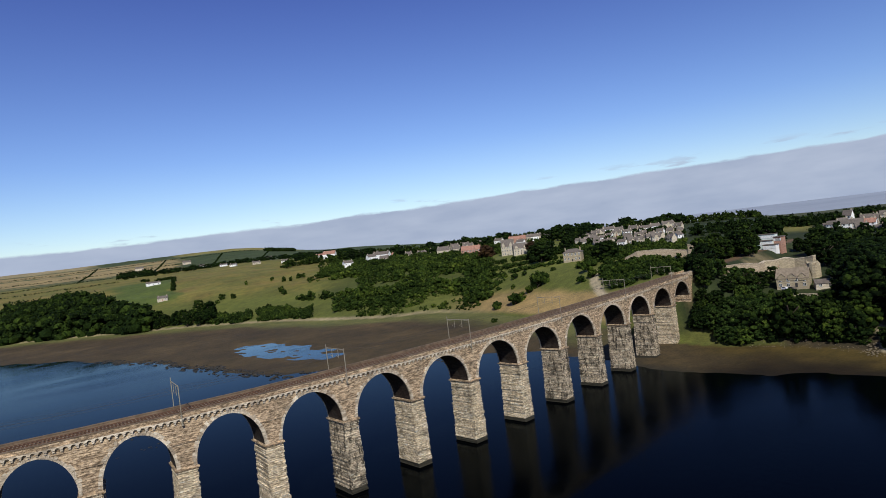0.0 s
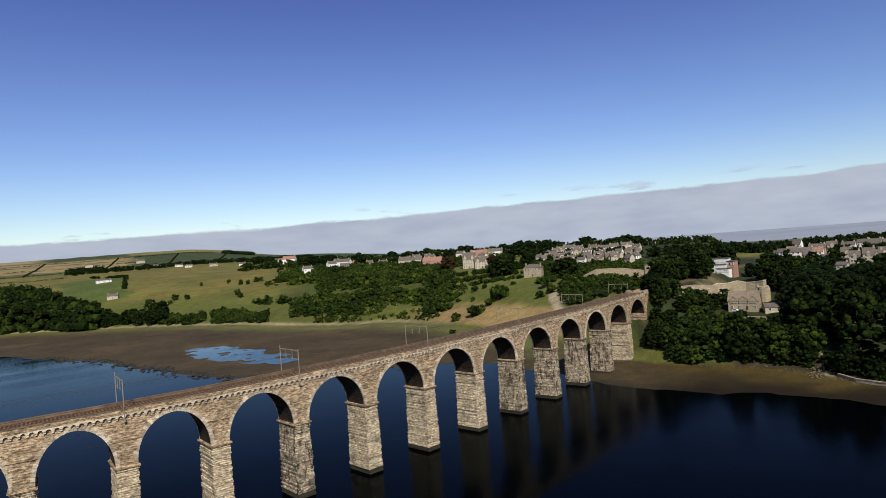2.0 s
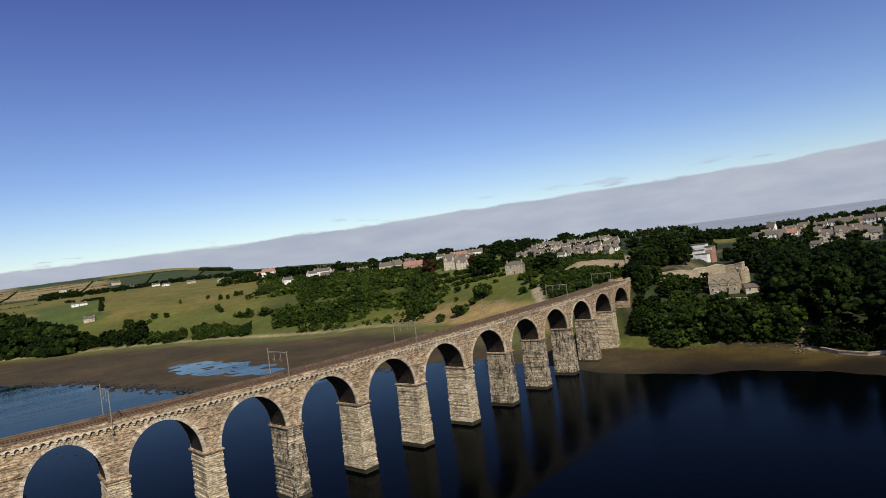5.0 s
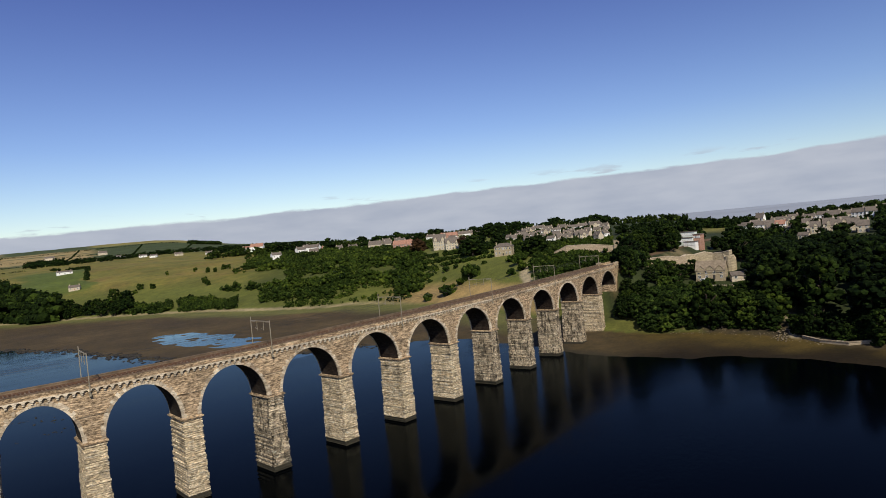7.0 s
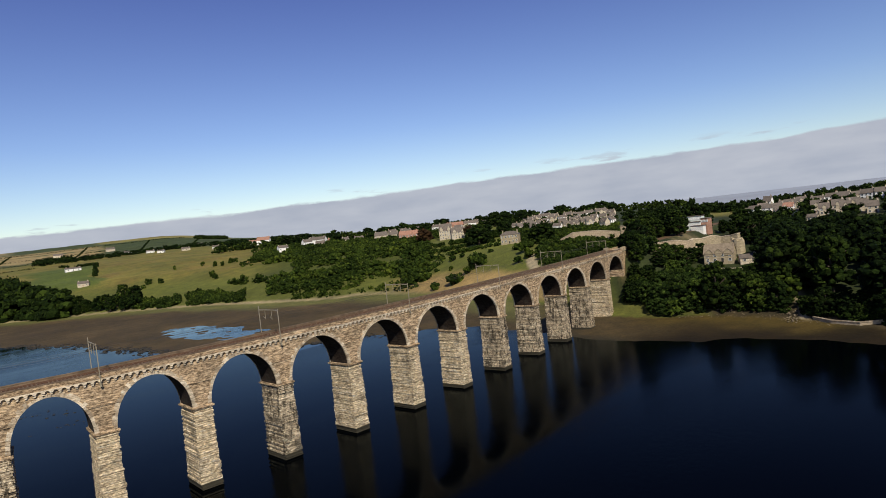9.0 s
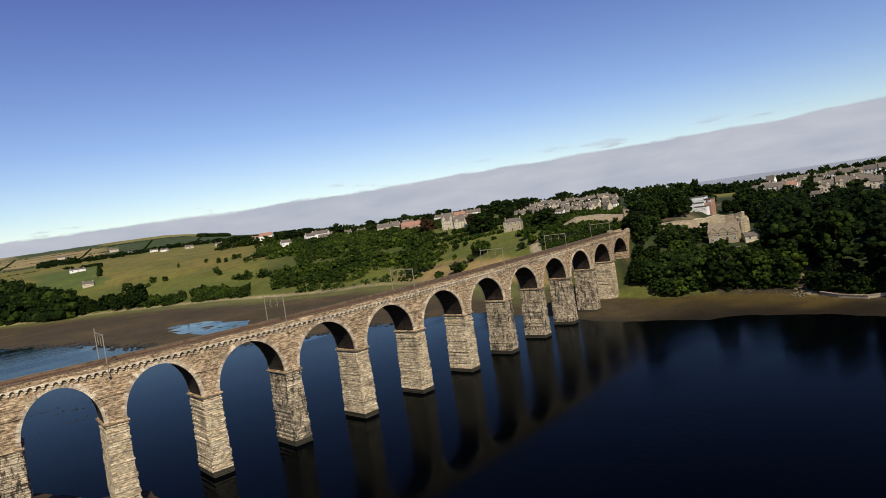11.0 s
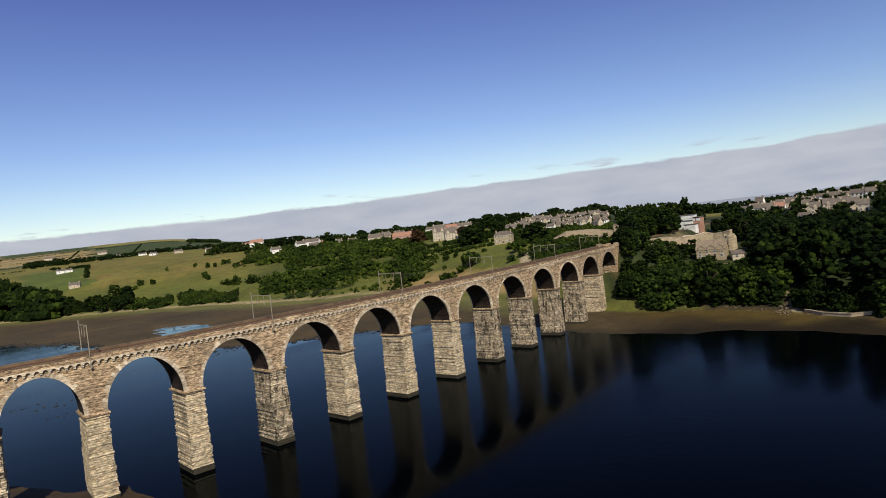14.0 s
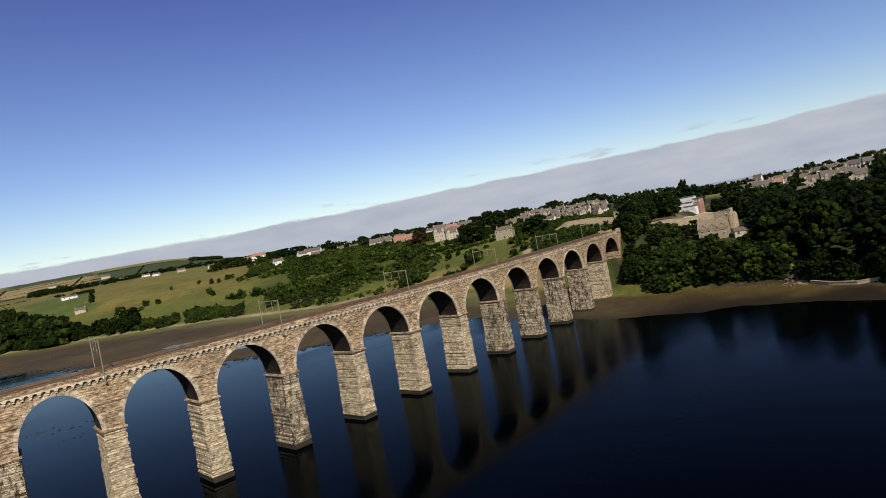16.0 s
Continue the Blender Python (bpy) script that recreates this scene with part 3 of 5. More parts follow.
def build_span(k):
    p, q = bridge_xy(k)[0], bridge_xy(k + 1)[0]
    length = (q - p).length
    e = HALF / length
    a = length / 2 - HALF
    z0, z1 = spring_z(k), spring_z(k + 1)
    rise = 9.45
    crown = max(z0, z1) + rise
    top = crown + 1.55
    NSEG = 36

    def arc(i, grow=0.0):
        th = math.pi * i / NSEG
        return 0.5 - (a + grow) / length * math.cos(th), (z0 + z1) / 2 + (rise + grow) * math.sin(th)

    face = Soup()
    for y, turn in ((0.0, 1), (DEEP, -1)):
        low = [(0, spring_z(k)), *[arc(i) for i in range(NSEG + 1)], (1, spring_z(k + 1))]
        vs = [bridge_point(k, s, y, z) for s, z in low] + [bridge_point(k, s, y, top) for s, z in low]
        n = len(low)
        face.add(vs, [(i, i + 1, i + 1 + n, i + n)[::turn] for i in range(n - 1)])
    near, far = [bridge_point(k, *arc(i)[:1], 0, arc(i)[1]) for i in range(NSEG + 1)], [bridge_point(k, arc(i)[0], DEEP, arc(i)[1]) for i in range(NSEG + 1)]
    face.make("spandrel_wall", M_SPAN, viaduct)
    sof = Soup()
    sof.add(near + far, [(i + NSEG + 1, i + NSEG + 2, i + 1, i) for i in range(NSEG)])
    sof.make("arch_barrel", M_BARREL, viaduct, "stone underside of the arch, coloured dark for its shade")
    rest = Soup()
    count = 34
    single = 0 <= k <= 7
    for i in range(count):
        g0, g1 = NSEG * (i + 0.04) / count, NSEG * (i + 0.96) / count
        out = random.choice((0.55, 0.7, 0.85, 1.0, 1.15))
        for ya, yb in ((-0.13 + rnd(0.04), 0.35), (DEEP - 0.35, DEEP + 0.08)):
            c = []
            for y in (ya, yb):
                c += [bridge_point(k, arc(g0, -0.02)[0], y, arc(g0, -0.02)[1]), bridge_point(k, arc(g1, -0.02)[0], y, arc(g1, -0.02)[1]),
                      bridge_point(k, arc(g1, out)[0], y, arc(g1, out)[1]), bridge_point(k, arc(g0, out)[0], y, arc(g0, out)[1])]
            if single and ya < 1:
                stone = Soup()
                stone.hexa(c)
                stone.make("voussoir", M_VOUS, viaduct)
            else:
                rest.hexa(c)
    rest.make("arch_ring", M_VOUS, viaduct, "ring of pale wedge-shaped arch stones")["kind"] = "stuff"
    corb = Soup()
    step = round(length / 1.42)
    bend = [(0.5 - 0.31 * math.cos(math.pi * i / 6), top - 0.66 + 0.44 * math.sin(math.pi * i / 6)) for i in range(7)]
    edge = [(0.0, top - 0.66), *bend, (1.0, top - 0.66)]
    n = len(edge)
    for side in (0, 1):
        def yy(v):
            return DEEP - v if side else v
        turn = -1 if side else 1
        for i in range(step):
            low = [bridge_point(k, (i + s) / step, yy(-0.52), z) for s, z in edge]
            high = [bridge_point(k, (i + s) / step, yy(-0.52), top) for s, z in edge]
            back = [bridge_point(k, (i + s) / step, yy(0.02), z) for s, z in edge]
            corb.add(low + high + back, [(j, j + 1, j + 1 + n, j + n)[::turn] for j in range(n - 1)] + [(j + 2 * n, j + 1 + 2 * n, j + 1, j)[::turn] for j in range(n - 1)])
            ys = sorted((yy(0.02), yy(-0.34)))
            corb.hexa([bridge_point(k, (i + s) / step, y, z) for z in (top - 1.08, top - 0.67) for s, y in ((-0.15, ys[0]), (0.15, ys[0]), (0.15, ys[1]), (-0.15, ys[1]))])
    corb.make("corbel_table", M_VOUS, viaduct, "arcaded row of small stone corbels under the parapet")["kind"] = "stuff"
    return top


def sweep(name, mat, outline, label="", steps=4):
    """A long moulding along the whole bridge: outline is (y, z) over the top of the arches, anticlockwise seen from its start."""
    vs, fs = [], []
    n = len(outline)
    stations = [(k, i / steps) for k in range(FIRST, LAST) for i in range(steps)] + [(LAST - 1, 1.0)]
    for k, s in stations:
        za = TOPS[k] if s > 0 or k == FIRST else (TOPS[k] + TOPS[k - 1]) / 2
        vs += [bridge_point(k, s, y, za + z) for y, z in outline]
    for i in range(len(stations) - 1):
        fs += [(n * i + q, n * i + n + q, n * i + n + (q + 1) % n, n * i + (q + 1) % n) for q in range(n)]
    fs += [tuple(range(n)), tuple(range(len(vs) - 1, len(vs) - n - 1, -1))]
    return link_mesh(name, vs, fs, mat, viaduct, label)


def rect(y0, y1, z0, z1):
    return [(y0, z0), (y1, z0), (y1, z1), (y0, z1)]


FIRST, LAST = -3, 12
for k in range(FIRST, LAST + 1):
    build_pier(k)
TOPS = {k: build_span(k) for k in range(FIRST, LAST)}

for side in (0, 1):
    def across(y):
        return DEEP - y if side else y
    sweep("string_course", M_SPAN, rect(*sorted((across(-0.52), across(0.7))), 0, 0.3))
    # the far parapet takes the darker brown stone of the copings
    sweep("parapet", M_DARKSTONE if side else M_SPAN, rect(*sorted((across(-0.34), across(0.16))), 0.3, 1.0), "low weathered stone parapet")
    sweep("coping", M_DARKSTONE, rect(*sorted((across(-0.42), across(0.24))), 1.0, 1.18), "flat stone coping on the parapet")
sweep("track_bed", M_BALLAST, [(0.5, -0.3), (DEEP - 0.5, -0.3), (DEEP - 0.5, 0.35), (DEEP - 1.2, 0.55), (1.2, 0.55), (0.5, 0.35)], "brown stone ballast under two railway tracks")
for yc in (2.55, 5.85):
    for off in (-0.72, 0.72):
        sweep("rail", M_RAIL, rect(yc + off - 0.06, yc + off + 0.06, 0.64, 0.82), "rusty steel rail", 6)


def build_sleepers():
    ties = Soup()
    for k in range(FIRST, LAST):
        length = (bridge_xy(k)[0] - bridge_xy(k + 1)[0]).length
        nt = round(length / 0.75)
        for yc in (2.55, 5.85):
            for i in range(nt):
                s0, s1 = (i + 0.3) / nt, (i + 0.7) / nt
                ties.hexa([bridge_point(k, s, y, TOPS[k] + z) for z in (0.53, 0.66) for s, y in ((s0, yc - 1.25), (s1, yc - 1.25), (s1, yc + 1.25), (s0, yc + 1.25))])
    ties.make("sleepers", plain("concrete_sleeper", (0.2, 0.16, 0.11), 0.9), viaduct, "grey-brown concrete sleepers")["kind"] = "stuff"


build_sleepers()


def build_abutment():
    m = pier_frame(LAST)
    top = TOPS[LAST - 1]
    for name, mat, box in (("abutment", M_SPAN, (-2.3, 16, -0.55, DEEP + 0.5, 6, top)), ("abutment_cornice", M_VOUS, (-2.6, 16.3, -0.9, DEEP + 0.9, top, top + 0.35)),
                           ("end_pillar", M_VOUS, (-2.3, 2.3, -0.8, 0.3, top + 0.35, top + 2.0)), ("end_pillar", M_VOUS, (-2.3, 2.3, DEEP - 0.3, DEEP + 0.8, top + 0.35, top + 2.0)),
                           ("end_parapet", M_SPAN, (2.3, 16, -0.55, 0.2, top + 0.35, top + 1.3)), ("end_parapet", M_SPAN, (2.3, 16, DEEP - 0.2, DEEP + 0.5, top + 0.35, top + 1.3))):
        s = Soup()
        s.box(*box, m)
        s.make(name, mat, viaduct)


build_abutment()


def build_gantry(k):
    """Overhead-line portal: a steel mast on either face of the bridge and a beam across."""
    m = pier_frame(k)
    z0 = TOPS.get(k, TOPS.get(k - 1))
    g = thing("overhead_line_gantry", m @ Matrix.Translation((0, 0, z0)), "grey steel overhead line gantry standing on the viaduct", "gantry", "gantries along the viaduct")
    masts = []
    for y, high in ((-0.62, 7.3), (DEEP + 0.62, 7.9)):
        s = Soup()
        s.box(-0.08, 0.08, y - 0.08, y + 0.08, -1.6, high)
        s.box(-0.2, 0.2, y - 0.2, y + 0.2, -1.7, -1.3)
        masts.append(s.make("mast", M_STEEL, g))
        for z in (-1.25, 0.4):
            b = Soup()
            b.box(-0.22, 0.22, min(y, 0 if y < 0 else DEEP), max(y, 0 if y < 0 else DEEP), z, z + 0.22)
            b.make("bracket", M_STEEL, masts[-1])
    beam = Soup()
    beam.box(-0.08, 0.08, -0.8, DEEP + 0.8, 6.95, 7.12)
    for y in (0.6, DEEP - 0.6):
        beam.box(-0.05, 0.05, y - 0.9, y + 0.9, 6.8, 6.95)
    beam.make("beam", M_STEEL, g)
    for y in (2.55, 5.85):
        arm = Soup()
        arm.bar((0, y, 6.95), (0, y, 4.6), 0.06)
        arm.bar((0, y, 4.9), (0, y + 1.1, 5.2), 0.045)
        arm.bar((0, y, 5.9), (0, y + 1.1, 5.2), 0.03)
        arm.make("registration_arm", M_STEEL, g)


for k in (-1, 1, 3, 5, 7, 9, 11):
    build_gantry(k)


def tube(name, pts, r, mat, parent, label="", sides=4):
    """A thin round line through points, as one shell."""
    vs, fs = [], []
    for i, p in enumerate(pts):
        t = (pts[min(i + 1, len(pts) - 1)] - pts[max(i - 1, 0)]).to_track_quat("Z", "Y")
        vs += [p + t @ Vector((r * math.cos(j * math.tau / sides), r * math.sin(j * math.tau / sides), 0)) for j in range(sides)]
    for i in range(len(pts) - 1):
        fs += [(sides * i + j, sides * i + (j + 1) % sides, sides * i + sides + (j + 1) % sides, sides * i + sides + j) for j in range(sides)]
    return link_mesh(name, vs, fs, mat, parent, label)


def build_wires():
    w = thing("contact_wires", label="thin dark overhead wires strung between the gantries", category="wire")
    for y in (2.55, 5.85):
        for z, sag in ((5.2, 0.05), (6.1, 0.5)):
            pts = []
            for k in range(-1, 11):
                for i in range(4):
                    q = (k % 2 == 0) * 0.5 + i / 8
                    pts.append(bridge_point(k, i / 4, y, TOPS[k] + z - sag * 4 * q * (1 - q)))
            tube("wire", pts, 0.02, M_CABLE, w)


build_wires()


# ---- trees and scrub ----
def ico_mesh():
    bm = bmesh.new()
    bmesh.ops.create_icosphere(bm, subdivisions=1, radius=1)
    v = np.array([tuple(x.co) for x in bm.verts])
    f = np.array([[x.index for x in p.verts] for p in bm.faces])
    bm.free()
    return v, f


ICO_V, ICO_F = ico_mesh()


def clump(rng, c, r):
    """A ragged ball of leaves."""
    v = ICO_V * (0.72 + 0.5 * rng.random((len(ICO_V), 1))) * r * np.array([1, 1, 0.8])
    return v + c


def leaf_cards(rng, centers, radii, count, size):
    """Small tilted sprays of leaves on the outside of the clumps."""
    which = rng.integers(0, len(centers), count)
    d = rng.normal(size=(count, 3))
    d[:, 2] = np.abs(d[:, 2]) * 0.9 - 0.15
    d /= np.linalg.norm(d, axis=1, keepdims=True)
    c = centers[which] + d * radii[which][:, None] * (0.9 + 0.3 * rng.random((count, 1)))
    u = rng.normal(size=(count, 3))
    u -= d * (u * d).sum(1, keepdims=True) * 0.6
    u /= np.linalg.norm(u, axis=1, keepdims=True)
    w = np.cross(u, d + 0.5 * rng.normal(size=(count, 3)))
    w /= np.linalg.norm(w, axis=1, keepdims=True)
    sz = size * (0.6 + 0.8 * rng.random((count, 1)))
    v = np.stack([c - u * sz, c + w * sz * 0.7, c + u * sz, c - w * sz * 0.6], 1)
    return v.reshape(-1, 3), np.arange(count * 4).reshape(-1, 4)


def crown_arrays(seed, height, radius, clumps, cards, trunk=0.22, card=0.5):
    rng = np.random.default_rng(seed)
    cs, rs = [], []
    for i in range(clumps):
        t = rng.random()
        z = height * (trunk + (1 - trunk) * (0.12 + 0.8 * t))
        wide = radius * math.sqrt(max(0.05, 1 - ((t - 0.4) / 0.68) ** 2))
        a, q = rng.random() * math.tau, math.sqrt(rng.random())
        r = radius * (0.24 + 0.2 * rng.random()) * (1.05 - 0.35 * t) * min(1.0, (34 / clumps) ** 0.4)
        cs.append((wide * q * math.cos(a) * 0.85, wide * q * math.sin(a) * 0.85, z))
        rs.append(r)
    cs, rs = np.array(cs), np.array(rs)
    v, f, n = [], [], 0
    for c, r in zip(cs, rs):
        v.append(clump(rng, c, r))
        f.append(ICO_F + n)
        n += len(ICO_V)
    tri = np.concatenate(f)
    lv, lf = leaf_cards(rng, cs, rs, cards, card)
    v.append(lv)
    return np.concatenate(v), tri, lf + n


def crown_mesh(name, mat, *args, **kw):
    v, tri, quad = crown_arrays(*args, **kw)
    me = bpy.data.meshes.new(name)
    me.from_pydata(v.tolist(), [], tri.tolist() + quad.tolist())
    me.materials.append(mat)
    return me


def trunk_mesh(seed, height, radius):
    rng = random.Random(seed)
    s = Soup()
    top = height * 0.62
    pts = [Vector((rng.uniform(-0.2, 0.2) * i, rng.uniform(-0.2, 0.2) * i, top * i / 4)) for i in range(5)]
    r0 = 0.045 * height
    for i in range(4):
        a, b = r0 * (1 - 0.2 * i), r0 * (1 - 0.2 * (i + 1))
        ring = [(math.cos(j * math.tau / 7), math.sin(j * math.tau / 7)) for j in range(7)]
        s.add([pts[i] + Vector((x * a, y * a, 0)) for x, y in ring] + [pts[i + 1] + Vector((x * b, y * b, 0)) for x, y in ring],
              [(j, (j + 1) % 7, 7 + (j + 1) % 7, 7 + j) for j in range(7)])
    for j in range(5):
        ang = j * 1.26 + rng.random()
        base = pts[2] + Vector((0, 0, rng.uniform(-0.1, 0.2) * height))
        s.bar(base, base + Vector((math.cos(ang) * radius * 0.6, math.sin(ang) * radius * 0.6, height * 0.2)), r0 * 0.3, 5)
    me = bpy.data.meshes.new("trunk")
    me.from_pydata(s.v, [], s.f)
    me.materials.append(M_BARK)
    return me


TREES = []
for i, (h, r) in enumerate(((13, 5.6), (15, 6.2), (11, 5.2), (17, 6.0), (12, 4.6), (14, 6.4))):
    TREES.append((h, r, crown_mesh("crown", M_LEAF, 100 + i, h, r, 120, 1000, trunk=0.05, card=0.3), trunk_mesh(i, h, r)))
DARK = [(h, r, crown_mesh("crown", M_DARKLEAF, 150 + i, h, r, 120, 1000, trunk=0.05, card=0.3), trunk_mesh(50 + i, h, r)) for i, (h, r) in enumerate(((14, 6.2), (16, 6.0), (12, 5.4)))]
BRIGHT = [(h, r, crown_mesh("crown", M_BRIGHT, 120 + i, h, r, 120, 1000, trunk=0.03, card=0.3), trunk_mesh(30 + i, h, r)) for i, (h, r) in enumerate(((12, 5.6), (13.5, 5.8), (10.5, 5.4)))]
COPPER = [(13, 6.5, crown_mesh("crown", M_COPPER, 140, 13, 6.5, 46, 1100, card=0.42), trunk_mesh(9, 13, 6))]


def tree(x, y, scale=1.0, label="", group="", kinds=None, wide=None, tall=None):
    h, r, crown, trunk = random.choice(kinds or TREES)
    z = ground_z(x, y) - 0.3
    sx = wide / (2 * r) if wide else scale * random.uniform(0.9, 1.12)
    sz = tall / h if tall else scale
    t = new("tree")
    t.matrix_basis = Matrix.Translation((x, y, z)) @ Matrix.Rotation(random.random() * math.tau, 4, "Z") @ Matrix.Diagonal((sx, sx * random.uniform(0.95, 1.05), sz, 1))
    tagged(t, label or "dark green broadleaved tree with a dense rounded crown", "tree", group)
    for name, me in (("crown", crown), ("trunk", trunk)):
        o = new(name, me)
        o.parent = t
    return t


def clear(az, dist):
    """Whether a spot leaves the houses and the ground before them free."""
    az, dist = np.asarray(az, float), np.asarray(dist, float)
    ok = np.ones(az.shape, bool)
    for a, d, w in PLACED:
        ok &= ~((np.abs(az - a) < math.degrees(0.62 * w / d) + 0.15) & (dist > d - (42 if d > 500 else 26)) & (dist < d + 9))
    return ok


def inland(x, y):
    return float(land(np.array([x]), np.array([y]))[1][0])


# ---- houses ----
def wall_block(w, d, h, ridge, hip):
    """Walls up to the eaves, with gable ends."""
    s = Soup()
    x, y = w / 2, d / 2
    if hip:
        s.box(-x, x, -y, y, -1.5, h)
    else:
        s.add([(-x, -y, -1.5), (x, -y, -1.5), (x, y, -1.5), (-x, y, -1.5), (-x, -y, h), (x, -y, h), (x, y, h), (-x, y, h), (-x, 0, h + ridge), (x, 0, h + ridge)],
              [(3, 2, 1, 0), (0, 1, 5, 4), (2, 3, 7, 6), (1, 2, 6, 9, 5), (3, 0, 4, 8, 7), (4, 5, 9, 8), (6, 7, 8, 9)])
    return s


def roof_block(w, d, h, ridge, hip, over=0.35, thick=0.25):
    s = Soup()
    x, y = w / 2 + over, d / 2 + over
    drop = over * ridge / (d / 2)
    r = max(0.2, w / 2 - d * 0.42) if hip else x
    lo, hi = h - drop, h + ridge
    for t0, t1 in ((0.06, 0.06 + thick),):
        vs = []
        for t in (t0, t1):
            vs += [(-x, -y, lo + t), (x, -y, lo + t), (x, y, lo + t), (-x, y, lo + t), (-r, 0, hi + t), (r, 0, hi + t)]
        s.add(vs, [(6, 7, 11, 10), (8, 9, 10, 11), (1, 0, 4, 5), (3, 2, 5, 4), (7, 8, 11), (9, 6, 10), (0, 3, 4), (2, 1, 5),
                   (0, 1, 7, 6), (1, 2, 8, 7), (2, 3, 9, 8), (3, 0, 6, 9)] if hip else
              [(6, 7, 11, 10), (8, 9, 10, 11), (1, 0, 4, 5), (3, 2, 5, 4), (0, 1, 7, 6), (2, 3, 9, 8),
               (1, 5, 11, 7), (5, 2, 8, 11), (3, 4, 10, 9), (4, 0, 6, 10)])
    return s


def window_mesh():
    s = Soup()
    s.box(-0.62, 0.62, -0.12, 0.05, -0.95, 0.95)
    f = s.make("window", M_FRAME)
    p = Soup()
    for cx in (-0.28, 0.28):
        for cz in (-0.44, 0.44):
            p.box(cx - 0.23, cx + 0.23, -0.15, -0.1, cz - 0.38, cz + 0.38)
    q = p.make("pane", M_PANE)
    meshes = f.data, q.data
    bpy.data.objects.remove(f)
    bpy.data.objects.remove(q)
    return meshes


WINDOW, PANE = window_mesh()
M_STONEROOF = plain("brown_stone_roof", (0.22, 0.175, 0.12), 0.85, 0.8, 0.3)
STYLE = {
    "white_grey": (M_WHITE, M_SLATE, False, 0.62, 2), "white_red": (M_WHITE, M_TILE, False, 0.6, 2), "stone_slate": (M_HOUSE, M_SLATE, False, 0.58, 2),
    "pink": (M_PINK, M_TILE, False, 0.6, 2), "villa": (M_BUFF, M_SLATE, True, 0.74, 2), "gothic": (M_HOUSE, M_SLATE, False, 0.58, 3),
    "terrace": (M_HOUSE, M_SLATE, False, 0.6, 2), "keepers": (M_BUFF, M_STONEROOF, False, 0.52, 2)}


PLACED = []


